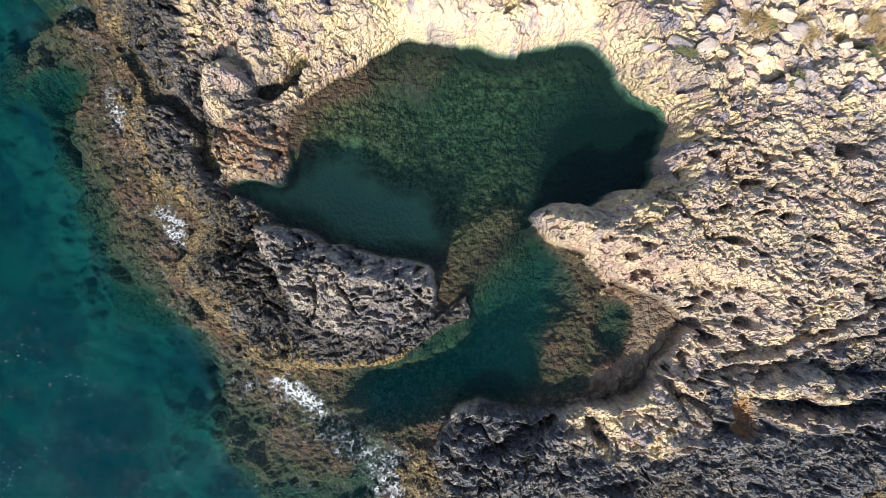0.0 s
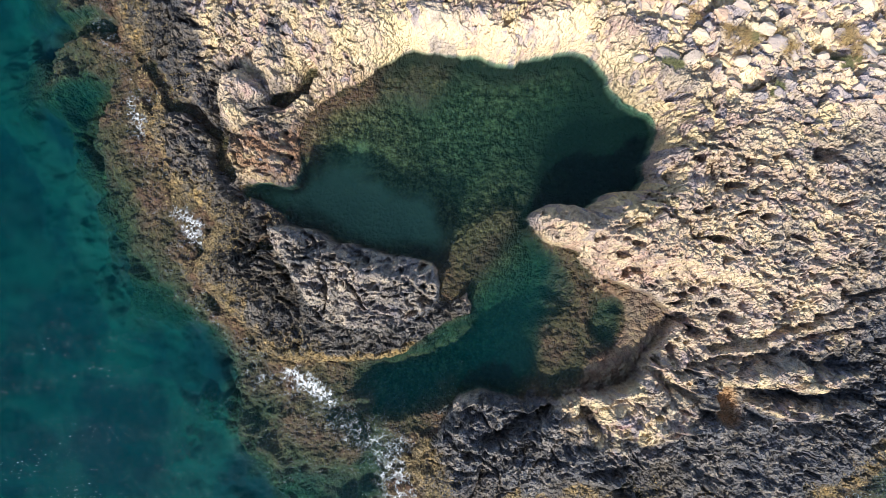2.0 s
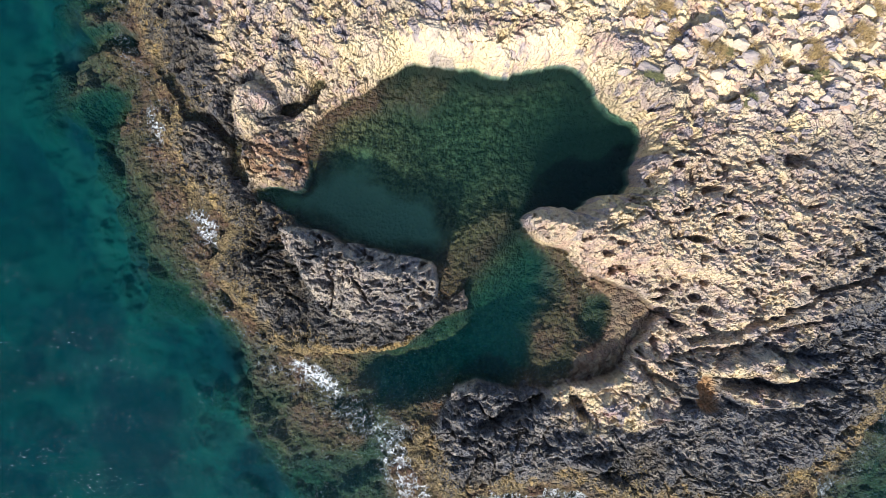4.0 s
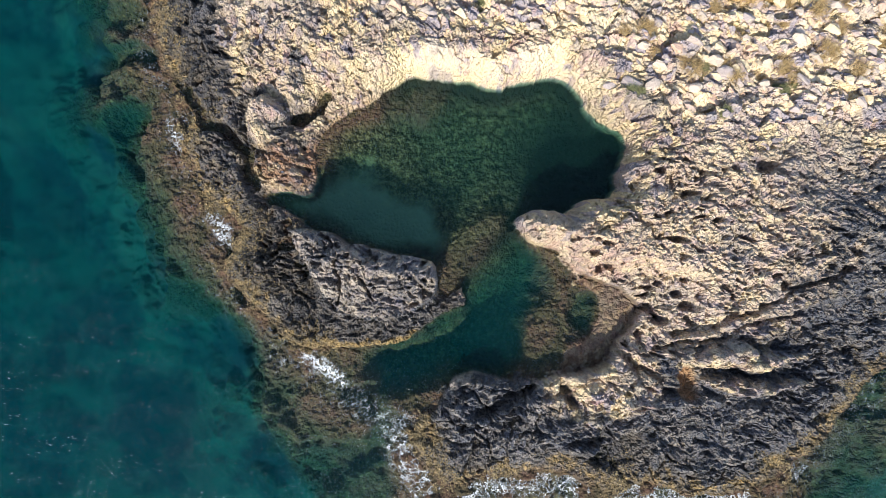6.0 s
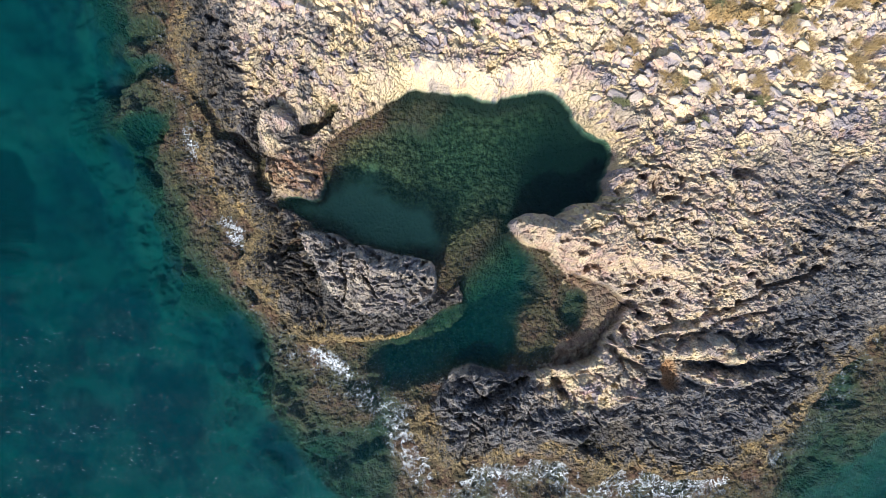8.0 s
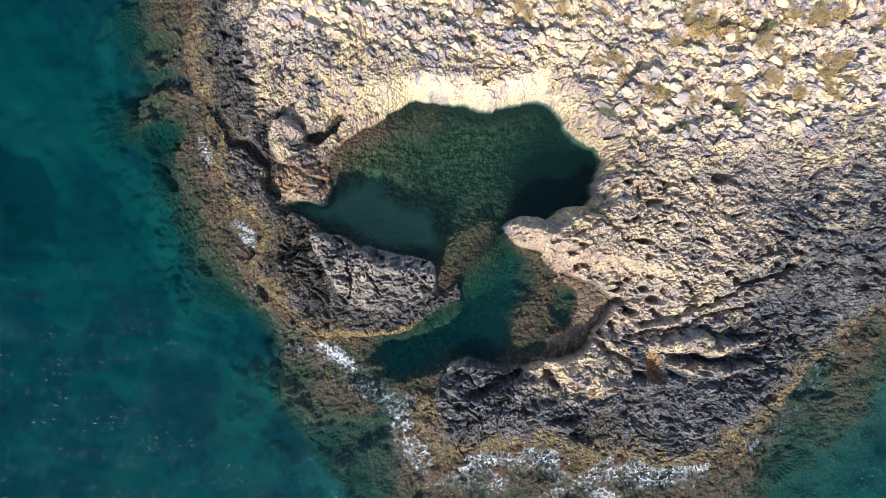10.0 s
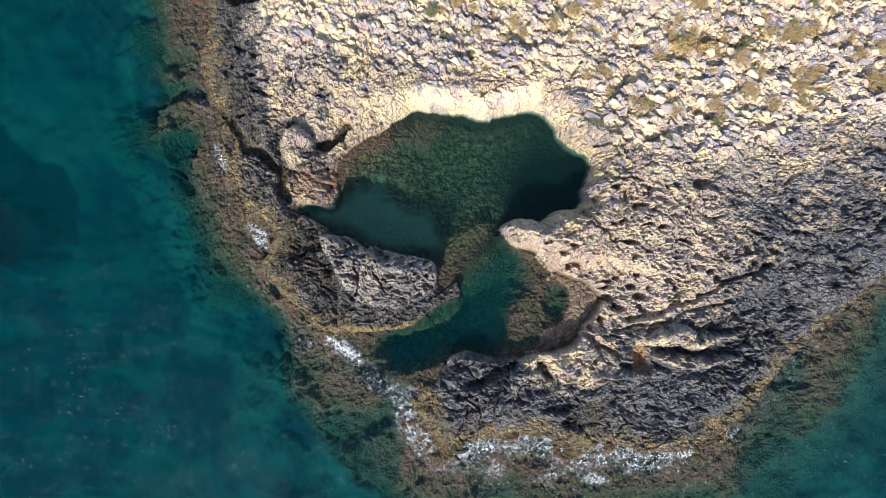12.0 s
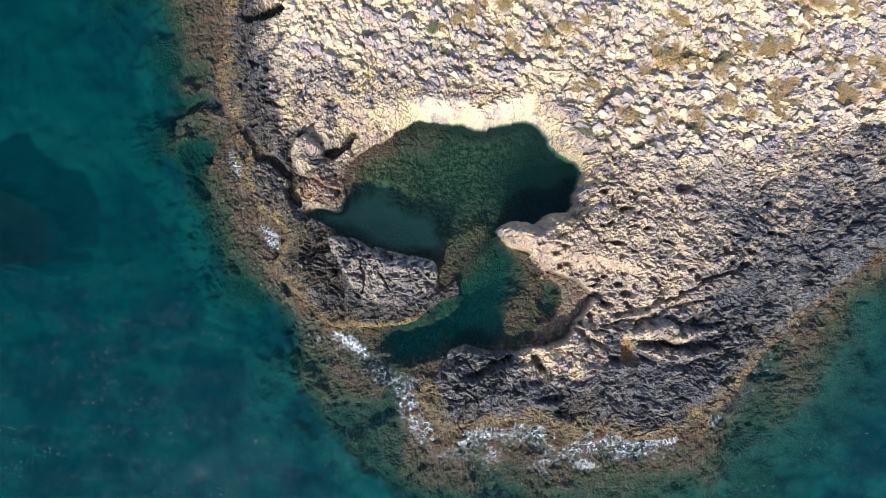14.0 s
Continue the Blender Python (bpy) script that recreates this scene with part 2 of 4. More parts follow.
# the distance tables
TX, TY = spaced((-40, 40), 0.16, (-40, 40), 0.16), spaced((-30, 30), 0.16, (-30, 30), 0.16)
MX, MY = np.meshgrid(TX, TY)
TABLE = {name: signed_distance(outline, MX, MY) for name, outline in (
    ("land", LAND), ("shelf", SHELF), ("pool", POOL), ("cove", COVE), ("deep_cove", DEEP_COVE),
    ("sill", SILL), ("block", BLOCK), ("dark", DARK), ("stony", STONY), ("karst", KARST), ("seagrass", SEAGRASS),
    ("beach", BEACH), ("boulder", BOULDER), ("low_rock", LOW_ROCK), ("tan_rock", TAN_ROCK), ("slab_a", SLAB_A), ("slab_b", SLAB_B),
    ("earth", EARTH), ("tide_pool", TIDE_POOL), ("east_pool", EAST_POOL), ("north_pool", NORTH_POOL), ("pink", PINK), ("rust", RUST),
    ("scatter_bed", SCATTER_BED), ("brown_flat", BROWN_FLAT), ("bay_west", BAY_WEST), ("bay_north", BAY_NORTH), ("bay_south", BAY_SOUTH), ("bay_edge", BAY_EDGE))}


def field(name, x, y):
    return lookup(TX, TY, TABLE[name], x, y)


# cracks: half width, depth, corners
CRACKS = (
    (0.22, 0.9, ((-13.92, 8.56), (-12.97, 7.82), (-12.36, 7.08), (-11.69, 6.18), (-10.84, 5.67))),
    (0.30, 1.1, ((-10.88, 5.73), (-10.28, 5.29), (-9.83, 4.77), (-9.68, 4.01), (-9.35, 3.20))),
    (0.26, 1.4, ((-7.57, 6.49), (-6.73, 6.40), (-6.25, 6.80), (-5.74, 7.51))),
    (0.055, 1.0, ((-4.75, -0.45), (-4.90, -1.57), (-5.10, -2.57))),
    (0.05, 0.8, ((-3.82, -1.36), (-3.45, -1.90), (-3.17, -2.29))),
    (0.20, 0.9, ((1.73, -7.86), (2.58, -7.53), (3.57, -7.30), (4.46, -6.86))),
    (0.12, 0.45, ((10.07, -4.73), (11.80, -4.56), (13.31, -4.04), (14.82, -3.54), (16.94, -3.22))),
    (0.16, 0.7, ((7.95, -4.54), (9.03, -5.41), (10.16, -6.08), (10.86, -6.99))),
    (0.14, 0.6, ((11.12, -4.20), (13.97, -3.35), (16.13, -2.14), (18.75, -1.10))),
    (0.10, 0.4, ((8.32, 2.12), (9.06, 1.18), (10.01, 0.44), (11.06, 0.23))),
)
# holes: middle, half length, half width, depth, turn
HOLES = (
    ((15.11, 3.72), 0.55, 0.30, 0.9, 10), ((9.94, -2.95), 0.42, 0.28, 0.8, -20), ((10.41, -3.55), 0.38, 0.22, 0.8, 0),
    ((11.69, -2.85), 0.40, 0.24, 0.8, 0), ((7.12, -0.15), 0.25, 0.18, 0.7, 30), ((7.55, -0.93), 0.20, 0.26, 0.7, 0),
    ((7.54, 0.19), 0.24, 0.14, 0.5, 0), ((10.83, 0.32), 0.30, 0.14, 0.6, 0), ((10.24, -1.73), 0.18, 0.18, 0.6, 0),
    ((9.87, -1.95), 0.20, 0.16, 0.6, 0), ((11.47, -1.51), 0.18, 0.16, 0.6, 0), ((13.07, -1.89), 0.30, 0.16, 0.6, -30),
    ((14.80, -2.76), 0.30, 0.2, 0.7, 0), ((15.76, -1.80), 0.32, 0.24, 0.7, 0), ((8.74, -6.96), 0.2, 0.16, 0.5, 0),
    ((6.18, -7.26), 0.30, 0.60, 0.6, 40), ((7.08, -9.38), 1.1, 0.30, 0.7, 10), ((-12.08, 8.24), 0.3, 0.2, 0.6, 0),
    ((7.00, 2.94), 0.2, 0.1, 0.3, 0), ((-7.21, -1.32), 0.6, 1.9, 0.15, 28), ((-7.70, 0.25), 0.8, 0.3, 0.4, 10),
)
OUTCROPS = ("block", "boulder", "low_rock", "tan_rock", "slab_a", "slab_b")


def line_distance(points, x, y):
    best = np.full(x.shape, 1e9)
    for (ax, ay), (bx, by) in zip(points[:-1], points[1:]):
        ex, ey = bx - ax, by - ay
        t = np.clip(((x - ax) * ex + (y - ay) * ey) / (ex * ex + ey * ey), 0, 1)
        best = np.minimum(best, (x - ax - t * ex) ** 2 + (y - ay - t * ey) ** 2)
    return np.sqrt(best)


def lumps_of(x, y, seed, warp=0.45):
    """Rounded lumps with sharp creases between them, 0 to 1, one to a metre."""
    wx, wy = x + warp * fbm(x * 0.9, y * 0.9, 3, seed + 1), y + warp * fbm(x * 0.9, y * 0.9, 3, seed + 2)
    f1, f2, cell, ox, oy = worley(wx, wy, seed)
    return np.clip(1 - (f1 / 0.85) ** 2, 0, 1) * (0.55 + 0.45 * cell)


def facets(x, y, seed, tilt=0.9, level=0.35, warp=0.5):
    """Broken faces, each tilted its own way, one to a metre."""
    wx = x + warp * fbm(x * 0.8, y * 0.8, 2, seed + 1)
    wy = y + warp * fbm(x * 0.8, y * 0.8, 2, seed + 2)
    f1, f2, cell, ox, oy = worley(wx, wy, seed)
    a = hash2(np.floor(cell * 65535), np.floor(cell * 131), seed + 3) - 0.5
    b = hash2(np.floor(cell * 65535), np.floor(cell * 61), seed + 4) - 0.5
    return tilt * 2 * (a * ox + b * oy) + level * (cell - 0.5) - 0.18 * (1 - step(0.0, 0.12, f2 - f1))


def bowls(x, y, seed, warp=0.35):
    """Hollows with sharp crests between them, 0 in the hollow to about 1 on the crest, and the cell's random number."""
    wx, wy = x + warp * fbm(x * 1.1, y * 1.1, 3, seed + 1), y + warp * fbm(x * 1.1, y * 1.1, 3, seed + 2)
    f1, f2, cell, ox, oy = worley(wx, wy, seed)
    return f1 / (0.5 * (f1 + f2) + 0.12), cell, f2 - f1


def slabs(x, y, seed, tilt, level, crease, warp=0.35):
    """Flat broken slabs, each at its own level and lean, with open joints; also the slab's random number."""
    wx, wy = x + warp * fbm(x * 0.9, y * 0.9, 3, seed + 1), y + warp * fbm(x * 0.9, y * 0.9, 3, seed + 2)
    f1, f2, cell, ox, oy = worley(wx, wy, seed)
    a = hash2(np.floor(cell * 65535), np.floor(cell * 131), seed + 3) - 0.5
    b = hash2(np.floor(cell * 65535), np.floor(cell * 61), seed + 4) - 0.35
    gap = crease * hash2(np.floor(cell * 65535), np.floor(cell * 17), seed + 5)
    return tilt * 2 * (a * ox + b * oy) + level * (cell - 0.5) - gap * (1 - step(0.0, 0.13, f2 - f1)), cell


def relief_of(x, y, zone):
    """Relief of the bare rock in metres and the tone of each piece, by the weights of the zones."""
    bx, by = x + 0.5 * fbm(x * 0.6, y * 0.6, 4, 17), y + 0.5 * fbm(x * 0.6, y * 0.6, 4, 18)
    gu, gv = 0.93 * bx - 0.37 * by, 0.37 * bx + 0.93 * by
    big, tone_a = slabs(gu * 0.95, gv * 1.65, 50, 0.75, 0.60, 0.30)
    part, tone_b = slabs(gu * 2.3, gv * 3.5, 54, 0.34, 0.30, 0.16)
    hollow, cell, _ = bowls(bx * 1.2 + 0.2 * by, by * 1.35, 70, 0.7)
    pore, pore_cell, _ = bowls(bx * 3.1, by * 3.7, 74, 0.6)
    prick, prick_cell, _ = bowls(x * 7.5, y * 8.0, 78, 0.3)
    large, small = lumps_of(bx * 0.95, by * 1.2, 200, 0.7), lumps_of(bx * 2.4, by * 2.9, 210, 0.7)
    hump = lumps_of(x * 0.36, y * 0.44, 216, 0.7)
    _, _, split = bowls(bx * 0.55 + 0.15 * by, by * 0.85, 217, 0.7)
    _, _, crack = bowls(bx * 1.3, by * 1.7, 218, 0.7)
    crevice = -0.75 * (1 - step(0.0, 0.16, split)) * step(0.3, 0.6, value_noise(x * 0.5, y * 0.5, 219)) - 0.22 * (1 - step(0.0, 0.10, crack))
    fold = ridged(bx * 0.9, by * 1.15, 4, 82)
    cut_u, cut_v = 0.80 * bx - 0.60 * by, 0.60 * bx + 0.80 * by
    cuts = ridged(cut_u * 0.9, cut_v * 2.6, 3, 84)
    crumple = ridged(bx * 3.6, by * 4.2, 3, 88)
    vary = value_noise(x * 0.45, y * 0.45, 86)
    patch = step(0.25, 0.7, value_noise(x * 0.8, y * 0.8, 89))
    deep = -0.65 * step(0.55, 0.22, hollow) * step(0.66, 0.76, cell)
    holes = -0.30 * step(0.58, 0.22, pore) * step(0.52, 0.68, pore_cell) * patch
    dots = -0.07 * step(0.6, 0.2, prick) * step(0.6, 0.75, prick_cell) * patch
    slabby = 0.60 * big + 0.62 * part + 0.10 * (crumple - 0.5) + 0.5 * holes + 0.22 * (fold - 0.5)
    spongy = 0.30 * (hollow - 0.5) + 0.26 * (pore - 0.5) + deep + 0.95 * holes + dots + 0.36 * (fold - 0.5) + 0.34 * (cuts - 0.5) + 0.12 * (crumple - 0.5) + 0.20 * part
    clinker = 0.30 * (small - 0.4) + 0.26 * (large - 0.4) + 0.10 * (pore - 0.5) + holes + 0.6 * deep + dots + 0.50 * (fold - 0.5) + 0.16 * (crumple - 0.5) + 0.22 * part + 0.22 * crevice
    furrow = 0.95 * (hump - 0.35) + 0.34 * (large - 0.4) + 0.15 * (small - 0.4) + 0.55 * (fold - 0.5) + (0.22 + 0.4 * step(12, 17, x)) * (cuts - 0.5) + 0.16 * (crumple - 0.5) + 0.5 * holes + 0.4 * deep + crevice
    h = slabby * zone["slabby"] + spongy * zone["spongy"] + clinker * zone["clinker"] + furrow * zone["furrow"]
    h = h * (0.65 + 0.6 * vary)
    rocky = 1 - zone["slabby"]
    return h, (0.5 * tone_a + 0.5 * tone_b) * zone["slabby"] + (0.4 * tone_b + 0.3 * cell + 0.3 * tone_a) * rocky


def terrain(x, y):
    """Height of the ground over the sea, and the distances that it goes by."""
    wx = x + 0.40 * fbm(x * 0.9, y * 0.9, 5, 3, 0.6)
    wy = y + 0.40 * fbm(x * 0.9, y * 0.9, 5, 8, 0.6)
    land = field("land", wx, wy)
    shelf = field("shelf", wx + 0.8 * fbm(x * 0.5, y * 0.5, 4, 28, 0.6), wy + 0.8 * fbm(x * 0.5, y * 0.5, 4, 29, 0.6))
    px, py = x + 0.13 * fbm(x * 2.0, y * 2.0, 4, 4, 0.6), y + 0.13 * fbm(x * 2.0, y * 2.0, 4, 9, 0.6)
    near = {k: field(k, px, py) for k in ("pool", "cove", "block", "boulder", "low_rock", "tan_rock", "slab_a", "slab_b",
                                         "earth", "brown_flat", "east_pool", "north_pool", "beach", "sill", "deep_cove")}
    pool, cove, block = near["pool"], near["cove"], near["block"]
    stony, karst = field("stony", wx, wy), field("karst", wx, wy)
    water = np.maximum(pool, cove)

    # the lie of the land
    inland = np.clip(land, 0, 40)
    h = 0.10 + 0.45 * step(0, 2.0, inland) + 1.45 * step(1.2, 7.5, inland) + 0.03 * np.clip(inland - 7, 0, 60)
    h = h + 0.30 * fbm(x * 0.28, y * 0.28, 3, 21) * step(0, 4, inland)
    away = np.clip(-water, 0, 50)
    east = step(-1.5, 3.0, x + 0.55 * y)
    spur = step(3.0, 5.0, x) * step(3.2, 1.2, y) * step(-4.5, -2.5, y)
    h = h + 0.35 * spur * step(0.0, 0.8, away)
    wall = east * step(0, 0.14, away)
    bank = 0.05 + 0.55 * away + wall * (1.0 + 0.9 * np.minimum(away, 4.0)) + 0.25 * spur * step(0, 0.3, away)
    low = 0.05 + 0.45 * step(0, 0.15, away) + 0.20 * np.minimum(away, 2.2) + 0.9 * np.clip(away - 2.2, 0, 9)
    low = low + 0.4 * step(6.5, 8.0, x) * step(0, 0.12, away)
    bank = np.where((cove > pool) & (x > 2.0), bank + (low - bank) * step(0.5, -1.5, y), bank)
    h = np.minimum(h, bank)

    # rock left standing
    rise = y - np.interp(x, [p[0] for p in BLOCK_CREST], [p[1] for p in BLOCK_CREST]) + 0.25 * fbm(x * 0.8, y * 0.8, 3, 41)
    slab = 2.5 - 0.74 * np.clip(rise, 0, 9) - 0.50 * np.clip(-rise, 0, 9) - 0.04 * (x - BLOCK_TOP[0])
    h = np.where(block > -0.5, np.maximum(h, np.minimum(slab, 0.25 + (block + 0.06) * 14.0)), h)
    hollow = step(-0.02, -0.2, block) * step(-2.4, -1.2, block) * step(-5.8, -6.8, x) * step(2.4, 1.6, y)
    h = np.where(hollow > 0, np.maximum(h - 1.0 * hollow, np.minimum(h, 0.14 + 0.1 * fbm(x * 2, y * 2, 3, 42))), h)
    lump = near["boulder"]
    h = h + 0.85 * step(-0.05, 0.55, lump) - 0.35 * step(-0.7, -0.1, lump) * step(0.1, -0.1, lump)
    h = np.where(near["low_rock"] > -0.3, np.maximum(h, np.minimum(0.85, 0.25 + (near["low_rock"] + 0.05) * 1.0)), h)
    h = np.where(near["tan_rock"] > -0.3, np.maximum(h, np.minimum(1.40, 0.6 + (near["tan_rock"] + 0.05) * 1.6)), h)
    for k in ("slab_a", "slab_b"):
        h = h + 0.55 * step(-0.05, 0.35, near[k]) - 0.45 * step(-0.6, -0.05, near[k]) * step(0.0, -0.15, near[k])

    # relief of the bare rock
    v = (0.24 * x - 0.97 * y) / 1.15 + 0.55 * fbm(x * 0.35, y * 0.35, 3, 6) + 0.16 * fbm(x * 1.5, y * 1.5, 4, 61)
    saw = v - np.floor(v)
    strata = (np.where(saw < 0.8, saw / 0.8, (1 - saw) / 0.2) - 0.5) * (0.25 + 0.75 * hash2(np.floor(v), np.floor(x * 0.25 + 0.5 * fbm(x * 0.4, y * 0.4, 2, 62)), 5))
    a_strata = step(6.5, 9.5, x - 0.3 * y) * step(-3.3, -5.0, y - 0.42 * (x - 11))
    a_block = step(-0.2, 0.3, block)
    slabby = step(-1.0, 1.0, stony + 0.8 * fbm(x * 0.7, y * 0.7, 3, 25))
    spongy = step(-0.8, 0.8, karst) * (1 - slabby)
    furrow = np.maximum(step(-2.0, -5.0, y + 0.6 * fbm(x * 0.5, y * 0.5, 3, 26)), step(15, 19, x - y)) * (1 - slabby) * (1 - spongy)
    furrow = furrow * (0.35 + 0.3 * value_noise(x * 0.3, y * 0.3, 34))
    zone = dict(slabby=slabby, spongy=spongy, furrow=furrow, clinker=np.clip(1 - slabby - spongy - furrow, 0, 1))
    north = step(4.0, 7.0, y) * step(-4.0, -1.0, x) * step(8.0, 6.0, x)
    ledge = 0.85 * north * step(1.0, 0.3, away + 1.2 * fbm(x * 0.5, y * 0.5, 4, 19))
    near["clean"] = np.maximum(slabby, 1.3 * ledge)
    bare, tone = np.zeros(x.shape), np.full(x.shape, 0.5)
    dry = (land > -0.3) & (water < 0.2) & (np.hypot(x, y - 4) < 60)
    bare[dry], tone[dry] = relief_of(x[dry], y[dry], {k: z[dry] for k, z in zone.items()})
    bare = bare * (1 + 0.3 * a_block) + 0.26 * strata * a_strata
    bare = bare * (1 - 0.62 * ledge) + 0.22 * facets(x * 0.75, y * 0.9, 260) * ledge
    keep = (0.45 + 0.55 * step(0.0, 0.35, away)) * (0.35 + 0.65 * step(0.0, 2.0, land))
    h = h + bare * np.maximum(keep * step(-0.1, 0.1, away), a_block) * step(55, 32, np.hypot(x, y - 4))
    gap = 0.35 + 1.1 * value_noise(x * 1.3, y * 1.3, 66)
    for half, depth, points in CRACKS:
        d = line_distance(points, wx + 0.5 * (px - x), wy + 0.5 * (py - y))
        h = np.where(h > 0.12, np.maximum(h - depth * step(half * 1.7, half * 0.4, d / gap), -0.2), h)
    for (cx, cy), a, b, depth, turn in HOLES:
        c, s = math.cos(radians(turn)), math.sin(radians(turn))
        dx, dy = px - cx, py - cy
        d = np.sqrt(((c * dx + s * dy) / a) ** 2 + ((c * dy - s * dx) / b) ** 2)
        h = h - depth * step(1.25, 0.65, d)
    flat = step(-0.15, 0.35, near["earth"])
    h = h * (1 - flat) + flat * (0.95 + 0.04 * fbm(x * 3, y * 3, 3, 23))
    near["tide_pool"] = field("tide_pool", wx + 0.5 * fbm(x * 1.2, y * 1.2, 3, 31), wy + 0.5 * fbm(x * 1.2, y * 1.2, 3, 32))
    for k, level in (("tide_pool", 0.05), ("north_pool", -0.4)):
        sunk = step(-0.2, 0.25, near[k])
        h = h * (1 - sunk) + sunk * (level + 0.15 * fbm(x * 2.5, y * 2.5, 4, 24) + 0.35 * bare)

    # under water
    tufts = lumps_of(x * 3.2, y * 3.2, 230)
    weedy = 0.14 * fbm(x * 1.6, y * 1.6, 4, 33, 0.55) + 0.10 * tufts + 0.05 * lumps_of(x * 3.9, y * 3.9, 210)
    stones = 0.22 * lumps_of(x * 1.4, y * 1.4, 240)
    pebbles = lumps_of(x * 4.6, y * 4.6, 233, 0.6)
    bed = -0.18 - 0.65 * east - 0.42 * step(0, 1.6 - 1.35 * east, pool) - 0.25 * step(0.8, 4.0, pool) + 0.7 * weedy + 1.0 * stones + 0.12 * pebbles
    bed = bed + 0.45 * step(-0.4, 0.5, near["beach"])
    bed = bed - 0.5 * step(1.4, 0.3, np.hypot((wx - EAST_DEEP[0]) / 4.2, (wy - EAST_DEEP[1]) / 3.6))
    flat_bed = step(-0.6, 0.6, field("scatter_bed", wx, wy))
    bed = bed * (1 - flat_bed) - 1.05 * flat_bed
    bed = np.minimum(bed, -0.06)
    cove_bed = -0.20 - 0.15 * step(0, 0.6, cove) - 2.2 * step(-0.8, 1.0, near["deep_cove"] + 0.5 * fbm(x * 0.9, y * 0.9, 3, 35)) + 1.2 * weedy + stones
    cove_bed = cove_bed - 0.10 * step(0.1, 0.8, cove) - 0.7 * step(1.0, 0.3, np.hypot(wx - COVE_HOLE[0], (wy - COVE_HOLE[1]) * 0.8) + 0.5 * fbm(x * 1.2, y * 1.2, 3, 48))
    bed = np.where(pool > cove, bed, np.minimum(cove_bed, 0.02))
    bed = np.maximum(bed, -0.34 + 0.9 * np.minimum(near["sill"], 0.0) + weedy)
    h = np.where(water > 0, np.minimum(bed, h), h)
    shore = step(-0.35, 0.25, near["brown_flat"]) * step(-0.1, 0.1, cove)
    h = h * (1 - shore) + shore * np.maximum(h, 0.02 + 0.09 * np.maximum(near["brown_flat"], 0) + 0.8 * weedy + 0.14 * stones)
    off = np.clip(-land, 0, 4000)
    reef = -0.16 - 0.16 * step(0, 0.6, off) - 0.30 * step(0.5, 3, off) + 1.3 * weedy + 1.2 * stones - 0.6 * step(0.0, 0.6, fbm(x * 0.5, y * 0.5, 5, 38, 0.65)) - 0.7 * step(0.1, 0.6, fbm(x * 0.25, y * 0.25, 3, 39)) * step(-3, -6, y)
    for k, drop in (("bay_west", 1.9), ("bay_north", 1.6), ("bay_south", 0.75), ("bay_edge", 1.6)):
        reef = reef - drop * step(-0.2, 0.5, field(k, wx, wy))
    out = np.clip(-shelf, 0, 4000)
    edge = step(0.0, 1.8, out)
    reef = reef * (1 - edge) - 0.6 * edge - 0.5 * step(-1.5, 0.0, -shelf) * (0.4 + 0.6 * value_noise(x * 0.7, y * 0.7, 47))
    gentle = step(3, 13, x) * step(0, -4, y)
    sea_bed = (reef - (1.6 - 1.1 * gentle) * step(-0.15, 0.6 + 1.5 * gentle, -shelf) - (1.7 - 0.5 * gentle) * step(0.3, 6, out) - 1.3 * step(5, 40, out)
               + 1.1 * fbm(x * 0.22, y * 0.22, 4, 44) * step(0, 3, out))
    spread = step(-0.1, 0.35, fbm(x * 0.38, y * 0.38, 5, 36, 0.6) + 0.25 * step(-4, -9, x) * step(0, 6, y)) * step(4.5, 1.0, out) * step(0.0, 0.3, out)
    sea_bed = sea_bed * (1 - 0.6 * spread) - 1.0 * spread
    near["spread"] = spread
    sea_bed = sea_bed + 2.4 * step(-0.6, 0.4, field("seagrass", wx, wy))
    h = np.where(land > 0, h, np.where(water > 0, np.minimum(cove_bed, sea_bed), sea_bed))
    near["tone"] = tone
    return h, land, shelf, near, stony, karst


BLOCK_CREST = ((-6.68, 0.69), (-5.19, -0.15), (-3.52, -0.77), (-1.76, -1.23), (-0.30, -1.41))
BLOCK_TOP = (-3.90, 0.02)
EAST_DEEP = (7.6, 4.2)
BARE = (8.56, -4.36)
COVE_HOLE = (6.96, -3.17)
GX = spaced((-17.5, 19), 0.031, (-36, 31), 0.07)
GY = spaced((-12, 11), 0.031, (-20, 20), 0.07)
GX, GY = GX[:len(GX) - 1 + len(GX) % 2], GY[:len(GY) - 1 + len(GY) % 2]
X, Y = np.meshgrid(GX, GY)
H, D_LAND, D_SHELF, NEAR, D_STONY, D_KARST = terrain(X, Y)
D_POOL, D_COVE = NEAR["pool"], NEAR["cove"]
D_DARK = field("dark", X, Y)


def height(x, y):
    return float(lookup(GX, GY, H, np.array([x]), np.array([y]))[0])


